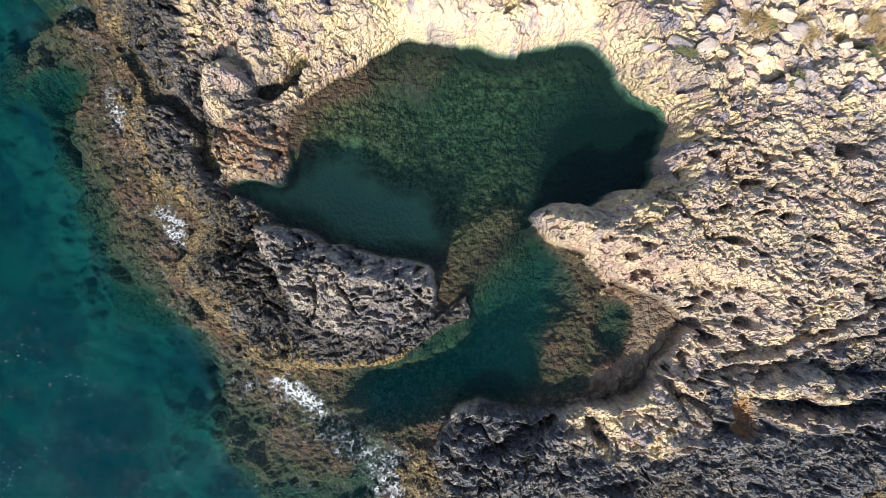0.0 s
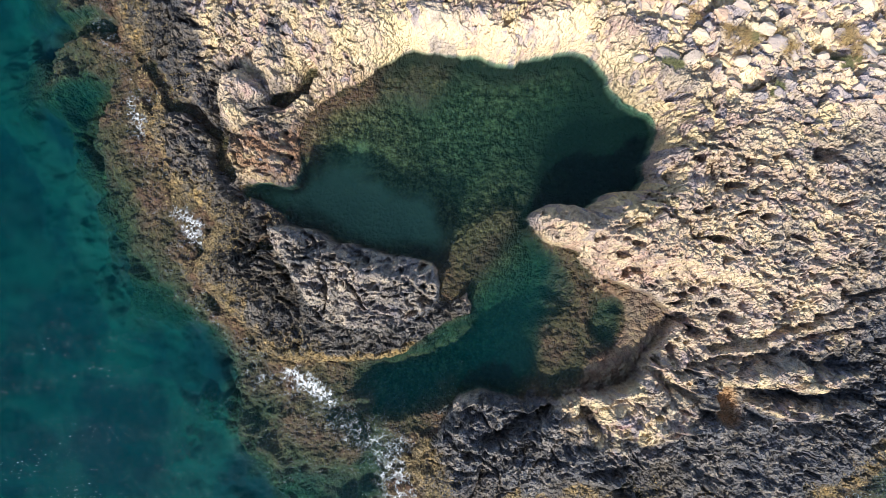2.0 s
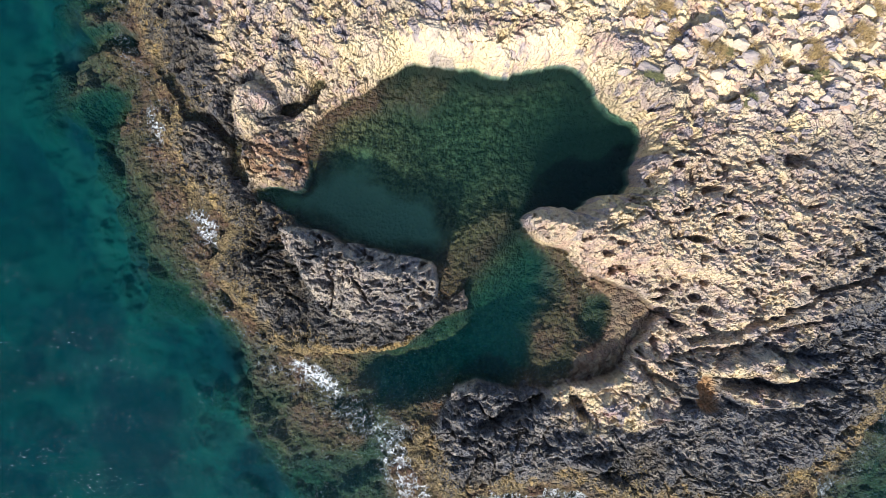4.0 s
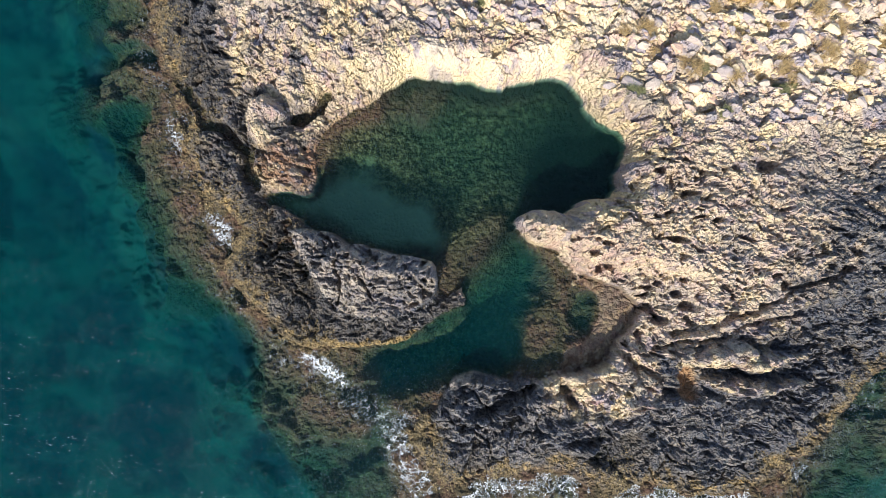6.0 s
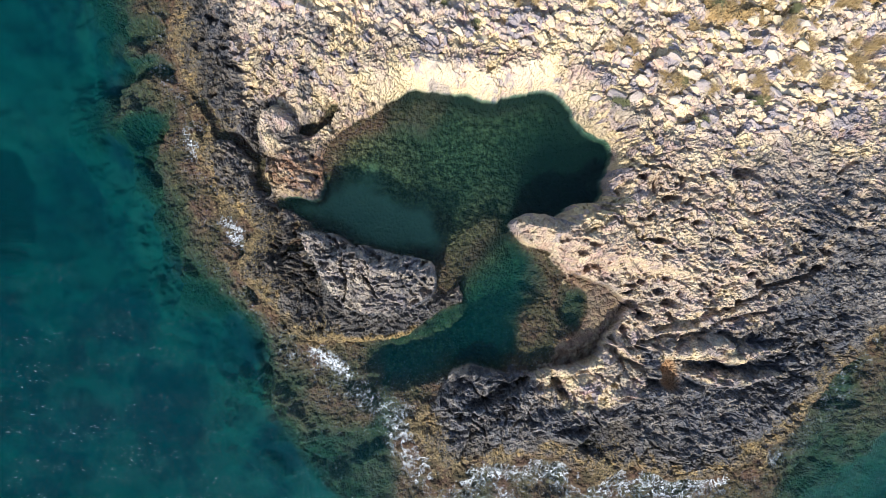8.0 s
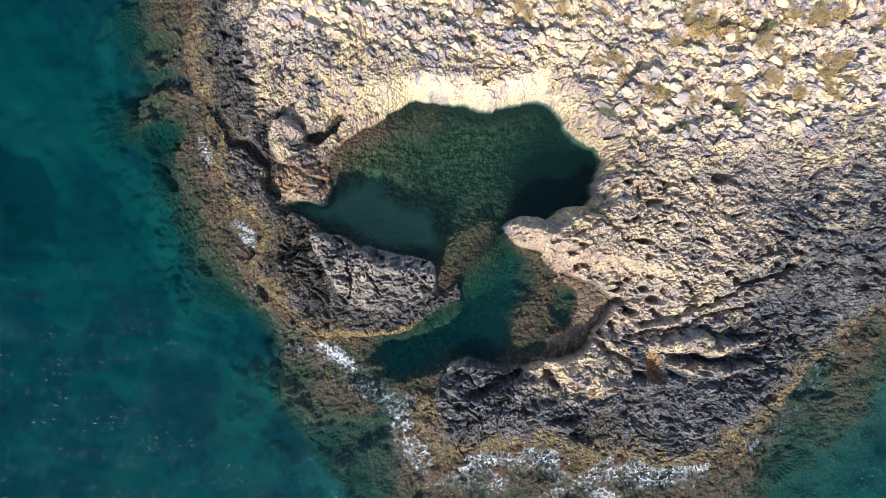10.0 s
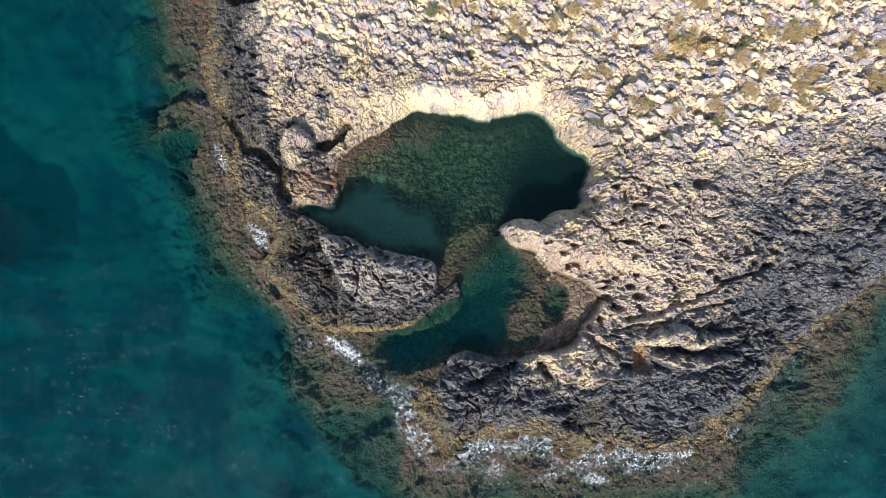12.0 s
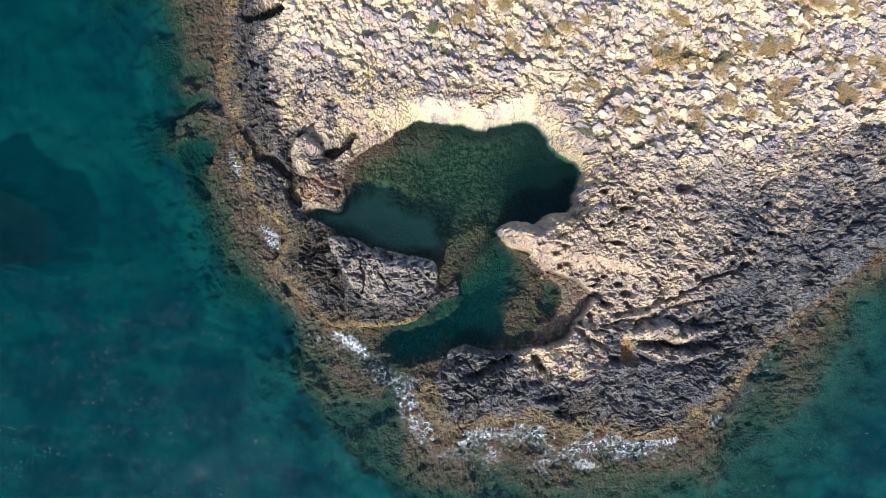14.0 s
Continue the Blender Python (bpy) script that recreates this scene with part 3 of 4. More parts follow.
def sheet(name, gx, gy, z, material, keep=None, plain=None, **attributes):
    """One mesh over a grid of lines, with float attributes; keep: the corners that stay; plain: where four faces become one."""
    nx, ny = len(gx), len(gy)
    xx, yy = np.meshgrid(gx, gy)
    mesh = bpy.data.meshes.new(name)
    co = np.stack([xx, yy, z], axis=-1).astype(F32).reshape(-1)
    idx = np.arange(nx * ny, dtype=np.int32).reshape(ny, nx)
    quads = np.stack([idx[:-1, :-1], idx[:-1, 1:], idx[1:, 1:], idx[1:, :-1]], axis=-1)
    if plain is not None:
        # two by two faces joined, with the corners on their rims laid on the joined edge
        p = plain[:-2:2, :-2:2] & plain[2::2, 2::2] & plain[:-2:2, 2::2] & plain[2::2, :-2:2] & plain[1::2, 1::2]
        z = z.copy()
        u = ((gx[1::2] - gx[:-2:2]) / (gx[2::2] - gx[:-2:2]))[None, :]
        rim = np.zeros((p.shape[0] + 1, p.shape[1]), bool)
        rim[:-1] |= p
        rim[1:] |= p
        z[::2, 1::2] = np.where(rim, z[::2, :-2:2] * (1 - u) + z[::2, 2::2] * u, z[::2, 1::2])
        u = ((gy[1::2] - gy[:-2:2]) / (gy[2::2] - gy[:-2:2]))[:, None]
        rim = np.zeros((p.shape[0], p.shape[1] + 1), bool)
        rim[:, :-1] |= p
        rim[:, 1:] |= p
        z[1::2, ::2] = np.where(rim, z[:-2:2, ::2] * (1 - u) + z[2::2, ::2] * u, z[1::2, ::2])
        co = np.stack([xx, yy, z], axis=-1).astype(F32).reshape(-1)
        wide = np.stack([idx[:-2:2, :-2:2], idx[:-2:2, 2::2], idx[2::2, 2::2], idx[2::2, :-2:2]], axis=-1)[p]
        quads = np.concatenate([quads[~np.repeat(np.repeat(p, 2, 0), 2, 1)], wide])
        keep = np.ones(z.shape, bool)
    quads = quads.reshape(-1)
    if keep is not None:
        quads = quads.reshape(-1, 4)
        quads = quads[keep.reshape(-1)[quads].all(axis=1)]
        used, quads = np.unique(quads.reshape(-1), return_inverse=True)
        quads = quads.astype(np.int32)
        co = co.reshape(-1, 3)[used].reshape(-1)
        attributes = {k: v.reshape(-1)[used] for k, v in attributes.items()}
    count = len(quads) // 4
    mesh.vertices.add(len(co) // 3)
    mesh.vertices.foreach_set("co", co)
    mesh.loops.add(count * 4)
    mesh.loops.foreach_set("vertex_index", quads)
    mesh.polygons.add(count)
    mesh.polygons.foreach_set("loop_start", np.arange(0, count * 4, 4, dtype=np.int32))
    mesh.polygons.foreach_set("use_smooth", np.ones(count, bool))
    mesh.update(calc_edges=True)
    for key, values in attributes.items():
        mesh.attributes.new(key, "FLOAT", "POINT").data.foreach_set("value", values.astype(F32).reshape(-1))
    mesh.materials.append(material)
    return new(name, mesh)


# ---- materials ----
def material(name):
    m = bpy.data.materials.new(name)
    m.use_nodes = True
    return m, m.node_tree, m.node_tree.nodes["Principled BSDF"]


def node(tree, kind, **inputs):
    n = tree.nodes.new(kind)
    for key, value in inputs.items():
        socket = n.inputs[key.replace("_", " ")] if key.replace("_", " ") in n.inputs else n.inputs[int(key[1:])]
        if isinstance(value, bpy.types.NodeSocket):
            tree.links.new(value, socket)
        else:
            socket.default_value = value
    return n


def grain(tree, scale, detail=5.0, rough=0.6, where=None):
    n = node(tree, "ShaderNodeTexNoise", Scale=scale, Detail=detail, Roughness=rough)
    tree.links.new(where or place(tree), n.inputs["Vector"])
    return n.outputs["Fac"]


def place(tree):
    """Coordinates in metres, drawn out upwards so that steep faces keep broad marks."""
    for n in tree.nodes:
        if n.name == "place":
            return n.outputs[0]
    n = node(tree, "ShaderNodeVectorMath", _0=tree.nodes.new("ShaderNodeTexCoord").outputs["Object"], _1=(1.0, 1.0, 0.6))
    n.operation, n.name = "MULTIPLY", "place"
    return n.outputs[0]


def ramp(tree, value, low, high, a=0.0, b=1.0):
    n = node(tree, "ShaderNodeMapRange", Value=value)
    n.interpolation_type = "SMOOTHSTEP"
    for i, v in enumerate((low, high, a, b)):
        n.inputs[i + 1].default_value = v
    return n.outputs["Result"]


def maths(tree, op, a, b=0.0):
    n = node(tree, "ShaderNodeMath", _0=a, _1=b)
    n.operation = op
    return n.outputs[0]


def blend(tree, fac, a, b):
    n = tree.nodes.new("ShaderNodeMix")
    n.data_type = "RGBA"
    for i, v in ((0, fac), (6, a), (7, b)):
        if isinstance(v, bpy.types.NodeSocket):
            tree.links.new(v, n.inputs[i])
        else:
            n.inputs[i].default_value = (*v, 1.0) if isinstance(v, tuple) else v
    return n.outputs[2]


def attribute(tree, name):
    n = tree.nodes.new("ShaderNodeAttribute")
    n.attribute_name = name
    return n.outputs["Fac"]


def bump(tree, height_socket, strength, distance):
    return node(tree, "ShaderNodeBump", Height=height_socket, Strength=strength, Distance=distance).outputs["Normal"]


def ground_material():
    m, t, p = material("weathered_coastal_rock")
    dark, ochre, weed, grassy, sand, pink, earth, meadow, green, rust = (attribute(t, k) for k in (
        "dark", "ochre", "weed", "grassy", "sand", "pink", "earth", "meadow", "green", "rust"))
    tone = attribute(t, "tone")
    tan = blend(t, ramp(t, grain(t, 0.55), 0.38, 0.62), (0.72, 0.56, 0.33), (0.61, 0.48, 0.36))
    tan = blend(t, ramp(t, tone, 0.55, 0.62), tan, (0.50, 0.385, 0.32))
    tan = blend(t, ramp(t, tone, 0.68, 0.74), tan, (0.33, 0.285, 0.30))
    tan = blend(t, ramp(t, tone, 0.30, 0.24), tan, (0.80, 0.65, 0.42))
    tan = blend(t, ramp(t, grain(t, 1.3, 6), 0.53, 0.66, 0.0, 0.8), tan, (0.44, 0.29, 0.28))
    tan = blend(t, ramp(t, grain(t, 2.6, 6, 0.7), 0.54, 0.68, 0.0, 0.8), tan, (0.72, 0.57, 0.34))
    tan = blend(t, ramp(t, grain(t, 6.0, 7, 0.8), 0.58, 0.68, 0.0, 0.75), tan, (0.22, 0.18, 0.16))
    tan = blend(t, maths(t, "MULTIPLY", pink, ramp(t, grain(t, 1.6, 5, 0.6), 0.42, 0.6, 0.1, 0.9)), tan, (0.56, 0.34, 0.25))
    black = blend(t, ramp(t, grain(t, 1.7, 6, 0.7), 0.40, 0.64), (0.042, 0.043, 0.052), (0.31, 0.28, 0.26))
    black = blend(t, ramp(t, tone, 0.52, 0.60), black, (0.11, 0.112, 0.13))
    tan = blend(t, maths(t, "MULTIPLY", rust, ramp(t, grain(t, 1.8, 6, 0.7), 0.36, 0.56, 0.15, 0.95)), tan, (0.30, 0.17, 0.10))
    black = blend(t, ramp(t, grain(t, 12.0, 5, 0.75), 0.54, 0.64, 0.0, 0.7), black, (0.02, 0.02, 0.024))
    black = blend(t, ramp(t, grain(t, 6.0, 6, 0.75), 0.54, 0.64, 0.0, 0.8), black, (0.33, 0.27, 0.19))
    tan = blend(t, maths(t, "MULTIPLY", attribute(t, "karst"), 0.6), tan, blend(t, ramp(t, grain(t, 1.9, 6, 0.7), 0.4, 0.6), (0.52, 0.385, 0.345), (0.74, 0.58, 0.38)))
    tan = blend(t, maths(t, "MULTIPLY", attribute(t, "slate"), 0.8), tan, blend(t, ramp(t, grain(t, 2.2, 6, 0.7), 0.4, 0.62), (0.17, 0.165, 0.19), (0.53, 0.45, 0.37)))
    tan = blend(t, maths(t, "MULTIPLY", attribute(t, "pale"), ramp(t, grain(t, 1.2, 5, 0.6), 0.36, 0.58, 0.9, 0.15)), tan, (0.72, 0.58, 0.37))
    spots = ramp(t, maths(t, "ADD", dark, maths(t, "MULTIPLY", maths(t, "SUBTRACT", grain(t, 1.0, 7, 0.72), 0.5), 1.9)), 0.25, 0.75)
    rock = blend(t, spots, tan, black)
    soaked = blend(t, ramp(t, grain(t, 2.4, 7, 0.72), 0.42, 0.62), (0.020, 0.019, 0.020), (0.13, 0.105, 0.075))
    rock = blend(t, maths(t, "MULTIPLY", attribute(t, "wet"), ramp(t, grain(t, 0.7, 5, 0.6), 0.30, 0.55, 0.45, 0.95)), rock, soaked)
    gold = blend(t, ramp(t, grain(t, 5.0, 7, 0.75), 0.35, 0.65), (0.48, 0.33, 0.13), (0.09, 0.065, 0.035))
    rock = blend(t, ramp(t, maths(t, "ADD", ochre, maths(t, "MULTIPLY", maths(t, "SUBTRACT", grain(t, 2.2, 7, 0.75), 0.5), 1.6)), 0.4, 0.75), rock, gold)
    straw = blend(t, ramp(t, grain(t, 7.0, 6, 0.75), 0.35, 0.65), (0.44, 0.30, 0.13), (0.18, 0.12, 0.06))
    rock = blend(t, ramp(t, maths(t, "ADD", grassy, maths(t, "MULTIPLY", maths(t, "SUBTRACT", grain(t, 0.9, 7, 0.7), 0.5), 1.6)), 0.55, 0.8), rock, straw)
    rock = blend(t, earth, rock, blend(t, grain(t, 4.0, 6, 0.7), (0.46, 0.27, 0.14), (0.32, 0.19, 0.10)))
    algae = blend(t, ramp(t, grain(t, 0.8, 6, 0.65), 0.40, 0.60), (0.046, 0.038, 0.021), (0.078, 0.045, 0.031))
    algae = blend(t, ramp(t, grain(t, 5.0, 7, 0.78), 0.50, 0.66), algae, (0.155, 0.112, 0.055))
    algae = blend(t, ramp(t, grain(t, 3.1, 6, 0.75), 0.54, 0.68), algae, (0.018, 0.020, 0.015))
    moss = blend(t, ramp(t, grain(t, 3.4, 7, 0.78), 0.44, 0.60), (0.018, 0.018, 0.009), (0.135, 0.115, 0.051))
    cobble = node(t, "ShaderNodeTexVoronoi", Scale=4.5, Vector=place(t))
    moss = blend(t, ramp(t, maths(t, "ADD", cobble.outputs["Distance"], maths(t, "MULTIPLY", grain(t, 8.0, 4, 0.7), 0.7)), 0.52, 0.62, 0.75, 0.0), moss, blend(t, cobble.outputs["Color"], (0.07, 0.06, 0.028), (0.21, 0.175, 0.095)))
    moss = blend(t, ramp(t, grain(t, 11.0, 5, 0.8), 0.56, 0.64), moss, (0.22, 0.19, 0.10))
    moss = blend(t, ramp(t, grain(t, 16.0, 4, 0.8), 0.54, 0.62, 0.0, 0.8), moss, (0.010, 0.011, 0.007))
    moss = blend(t, ramp(t, grain(t, 0.9, 6, 0.7), 0.50, 0.66, 0.0, 0.7), moss, (0.022, 0.024, 0.013))
    algae = blend(t, green, algae, moss)
    # pale colour imitates light scattered in the water under the block's shadow
    algae = blend(t, attribute(t, "scatter_bed"), algae, blend(t, grain(t, 0.9, 5, 0.6), (0.17, 0.21, 0.13), (0.26, 0.30, 0.18)))
    # near-black colour paints shade on the pool's east bed, rim and tide pool
    algae = blend(t, attribute(t, "bed_shade"), algae, blend(t, grain(t, 3.0, 6, 0.7), (0.004, 0.005, 0.004), (0.020, 0.022, 0.014)))
    floor = blend(t, ramp(t, grain(t, 0.22, 6, 0.62), 0.42, 0.58), (0.022, 0.030, 0.040), (0.055, 0.078, 0.066))
    floor = blend(t, meadow, floor, (0.006, 0.008, 0.012))
    algae = blend(t, sand, algae, floor)
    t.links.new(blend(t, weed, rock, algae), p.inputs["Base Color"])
    damp = maths(t, "MULTIPLY", dark, maths(t, "SUBTRACT", 1.0, weed))
    t.links.new(ramp(t, damp, 0.0, 1.0, 0.92, 0.40), p.inputs["Roughness"])
    t.links.new(ramp(t, damp, 0.0, 1.0, 0.20, 0.60), p.inputs["Specular IOR Level"])
    # rounded knobs with creases between them, at two sizes
    wob = node(t, "ShaderNodeTexNoise", Scale=3.0, Detail=2.0, Roughness=0.5, Vector=place(t))
    half = node(t, "ShaderNodeVectorMath", _0=wob.outputs["Color"], _1=(0.22, 0.22, 0.22))
    half.operation = "MULTIPLY"
    warp = node(t, "ShaderNodeVectorMath", _0=place(t), _1=half.outputs[0])
    warp.operation = "ADD"
    fine = maths(t, "MULTIPLY", grain(t, 4.5, 6, 0.6), 0.14)
    for scale, size in ((5.5, 0.42), (12.0, 0.18), (24.0, 0.05)):
        n = t.nodes.new("ShaderNodeTexVoronoi")
        n.inputs["Scale"].default_value = scale
        t.links.new(warp.outputs[0], n.inputs["Vector"])
        round_top = maths(t, "MULTIPLY", maths(t, "POWER", n.outputs["Distance"], 2.0), size)
        fine = maths(t, "SUBTRACT", fine, maths(t, "MULTIPLY", round_top, ramp(t, attribute(t, "clean"), 0.0, 1.4, 1.0, 0.25)))
    relief = node(t, "ShaderNodeBump", Height=fine, Strength=maths(t, "MULTIPLY", ramp(t, sand, 0.0, 1.0, 0.95, 0.1), ramp(t, weed, 0.0, 1.0, 1.0, 0.6)), Distance=1.0)
    t.links.new(relief.outputs["Normal"], p.inputs["Normal"])
    return m


def water_material():
    m, t, p = material("sea_water")
    t.nodes.remove(p)
    depth, foam, calm, glint_area = (attribute(t, k) for k in ("depth", "foam", "calm", "glint_area"))

    def fade(k):
        return maths(t, "POWER", 2.71828, maths(t, "MULTIPLY", depth, -k))
    tint = t.nodes.new("ShaderNodeCombineColor")
    for i, k in enumerate((0.52, 0.115, 0.105)):
        t.links.new(fade(k), tint.inputs[i])
    clear = node(t, "ShaderNodeBsdfTransparent", Color=tint.outputs[0])
    still = node(t, "ShaderNodeMath", _0=calm, _1=0.9)
    still.operation = "MULTIPLY"
    murk = blend(t, ramp(t, grain(t, 0.16, 4), 0.35, 0.65), (0.0, 0.042, 0.057), (0.0, 0.054, 0.062))
    murk = blend(t, still.outputs[0], murk, (0.006, 0.026, 0.020))
    body = node(t, "ShaderNodeBsdfDiffuse", Color=murk)
    cloudy = maths(t, "POWER", 2.71828, maths(t, "MULTIPLY", depth, maths(t, "SUBTRACT", -0.07, maths(t, "MULTIPLY", calm, 0.19))))
    mixed = node(t, "ShaderNodeMixShader", Fac=maths(t, "SUBTRACT", 1.0, cloudy), _1=clear.outputs[0], _2=body.outputs[0])
    waves = maths(t, "ADD", grain(t, 0.9, 4, 0.55), maths(t, "MULTIPLY", grain(t, 4.0, 5, 0.65), 0.30))
    waves = maths(t, "MULTIPLY", waves, maths(t, "SUBTRACT", 1.0, maths(t, "MULTIPLY", calm, 0.96)))
    normal = bump(t, waves, 1.0, 0.22)
    gloss = node(t, "ShaderNodeBsdfGlossy", Roughness=0.02, Normal=normal)
    wet = node(t, "ShaderNodeMixShader", Fac=ramp(t, calm, 0.0, 1.0, 0.006, 0.012), _1=mixed.outputs[0], _2=gloss.outputs[0])

    def wisps(scale, width):
        ridge = maths(t, "ABSOLUTE", maths(t, "SUBTRACT", grain(t, scale, 5, 0.62), 0.5))
        return ramp(t, ridge, 0.0, width, 1.0, 0.0)
    veins = maths(t, "MAXIMUM", wisps(1.6, 0.030), maths(t, "MULTIPLY", wisps(4.2, 0.040), 0.8))
    broken = maths(t, "MULTIPLY", maths(t, "SUBTRACT", grain(t, 3.2, 8, 0.8), 0.5), 2.6)
    core = ramp(t, maths(t, "ADD", maths(t, "MULTIPLY", foam, 1.15), broken), 0.95, 2.0)
    threads = maths(t, "MULTIPLY", veins, ramp(t, maths(t, "ADD", foam, maths(t, "MULTIPLY", broken, 0.7)), 0.35, 0.85))
    cover = maths(t, "MULTIPLY", maths(t, "MAXIMUM", core, threads), ramp(t, foam, 0.02, 0.25))
    # white streaks painted on the open water as sun glints
    flow = node(t, "ShaderNodeMapping", Vector=place(t))
    flow.inputs["Rotation"].default_value = (0, 0, radians(24))
    flow.inputs["Scale"].default_value = (1.0, 3.0, 1.0)
    painted_glints = ramp(t, grain(t, 4.6, 3, 0.6, flow.outputs[0]), 0.60, 0.78)
    cover = maths(t, "MAXIMUM", cover, maths(t, "MULTIPLY", painted_glints, maths(t, "MULTIPLY", glint_area, ramp(t, grain(t, 0.30, 4, 0.6, flow.outputs[0]), 0.44, 0.62, 0.08, 0.62))))
    white = node(t, "ShaderNodeBsdfDiffuse", Color=(0.75, 0.78, 0.80, 1))
    final = node(t, "ShaderNodeMixShader", Fac=cover, _1=wet.outputs[0], _2=white.outputs[0])
    t.links.new(final.outputs[0], t.nodes["Material Output"].inputs["Surface"])
    return m


# ---- ground ----
water_near = np.maximum(D_POOL, D_COVE)
patchy = 1.3 * fbm(X * 0.6, Y * 0.6, 5, 60, 0.65)
dark = 1.2 * np.maximum(step(-1.2 - 2.2 * step(3, 8, X), 1.2 + 2.2 * step(3, 8, X), D_DARK + (1.3 + 0.9 * step(2, 5, Y) * step(0, -4, X)) * patchy), step(3.0, 1.2, D_LAND + 0.5 * patchy))
dark = np.maximum(dark, 0.62 * step(-8.0, -0.3, D_DARK + 1.4 * patchy) * step(10, 18, X)) * (1 - 0.40 * step(0.5, 3.0, Y) * step(9.5, 7.5, Y) * step(-5, -7, X))
dark = np.maximum(dark, 0.26 * step(-0.6, 0.6, field("pink", X, Y)) + 0.3 * step(5.2, 4.0, X) * step(-1, 0.5, Y) * step(3, 2, Y) * step(2, 3, X))
dark = dark * (1 - 0.62 * step(-0.1, 0.2, NEAR["block"])) * (1 - 0.45 * step(-0.2, 0.3, NEAR["boulder"])) * (1 - 0.6 * step(-0.2, 0.3, np.maximum(NEAR["slab_a"], NEAR["slab_b"])))
dark = dark * (1 - 0.85 * step(-0.3, 0.3, NEAR["tan_rock"] + 0.3 * patchy))
dark = dark * (1 - 0.75 * step(2.6, 1.2, np.hypot(X - BARE[0], (Y - BARE[1]) * 0.9) + 0.8 * patchy))
ochre = 0.62 * step(2.2, 0.4, D_LAND + 0.9 * patchy) * step(0.8, 0.2, H) * step(-0.06, 0.08, H) + 0.8 * step(-0.9, -0.1, water_near + 0.2 * patchy) * step(0.9, 0.3, H) * step(0.0, -2.0, X) * step(1, -1, Y)
weed = np.maximum(step(0.05, -0.03, H + 0.08 * fbm(X * 3, Y * 3, 3, 65)), step(0.6, -0.2, D_LAND))
grassy = 1.1 * step(2.0, 6.0, D_STONY - 1.5 + patchy) * step(-4, 6, X)
pink = step(-0.6, 0.6, field("pink", X, Y))
rust = np.maximum(step(-0.3, 0.4, field("rust", X, Y) + 0.3 * patchy), step(-0.9, -0.3, NEAR["brown_flat"]) * step(0.7, 0.4, H))
dark = dark * (1 - step(-0.9, -0.3, NEAR["brown_flat"]) * step(0.7, 0.4, H))
weed = np.maximum(weed, 0.75 * step(-0.6, -0.1, NEAR["brown_flat"]) * step(0.8, 0.4, H))
wet = np.clip(dark, 0, 1) * np.maximum(step(1.6, 0.3, H) * step(2.0, -3.0, X - 0.4 * Y), 0.8 * step(0.8, 0.2, H)) * (1 - 0.9 * step(-0.1, 0.2, NEAR["block"]))
pale = step(8.5, 6.5, X + patchy) * step(-3.5, -0.5, X) * step(4.5, 7.0, Y) * step(-1.0, -0.3, D_POOL + 0.9 * patchy) * step(0.0, 0.4, H)
slate = np.maximum(step(-0.1, 0.2, NEAR["block"]), 0.7 * step(0.1, 0.4, fbm(X * 0.45, Y * 0.45, 4, 64)))
slate = np.maximum(slate, step(-0.2, 0.3, NEAR["east_pool"]))
earth = step(-0.1, 0.25, NEAR["earth"])
sand = (1 - 0.85 * NEAR["spread"]) * step(0.3, 1.5, -D_SHELF) * (1 - 0.55 * step(3, 13, X) * step(0, -4, Y) * step(8, 3, -D_SHELF))
meadow = step(-0.4, 0.6, field("seagrass", X + 0.5 * patchy, Y + 0.5 * patchy))
green = np.maximum(0.6 * step(0, 0.6, NEAR["deep_cove"]), step(0.2, 1.2, D_POOL)) * (1 - step(-0.6, 0.4, NEAR["beach"])) * (1 - 0.3 * step(-0.4, 0.2, NEAR["sill"]))
# mask for the scattered light painted into the shadowed bed
scatter_bed = step(0.2, 1.5, field("scatter_bed", X, Y - 0.15) + 0.6 * patchy) * step(0.0, 0.4, D_POOL)
# mask for the shade painted into the bed colour at the east end
bed_shade = 0.95 * step(1.45, 0.55, np.hypot((X - EAST_DEEP[0]) / 4.2, (Y - EAST_DEEP[1]) / 3.6) + 0.15 * patchy) * step(-0.4, -0.1, D_POOL)
# the same painted shade along the undercut rim and in the tide pool
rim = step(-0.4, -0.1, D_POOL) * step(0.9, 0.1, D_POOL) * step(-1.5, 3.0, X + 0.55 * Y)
bed_shade = np.maximum(np.maximum(bed_shade, 0.85 * rim), 0.95 * step(-0.3, 0.3, NEAR["tide_pool"]))
ROCK = ground_material()
COVERS = dict(dark=dark, ochre=ochre, weed=weed, grassy=grassy, sand=sand, pink=pink, rust=rust, pale=pale, slate=slate, karst=step(-1.5, 1.5, D_KARST + patchy), earth=earth, meadow=meadow, green=green, scatter_bed=scatter_bed, tone=NEAR["tone"], bed_shade=bed_shade, wet=wet, clean=NEAR["clean"])
sunk = sum(0.5 * step(0.05, 0.5, NEAR[k]) for k in OUTCROPS)
under = (H < -0.35) | (np.hypot(X, Y - 4) > 45)
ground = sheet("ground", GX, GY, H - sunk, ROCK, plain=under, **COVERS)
tagged(ground, "pitted tan and black coastal rock running under the sea", "rock ground", kind="structure")
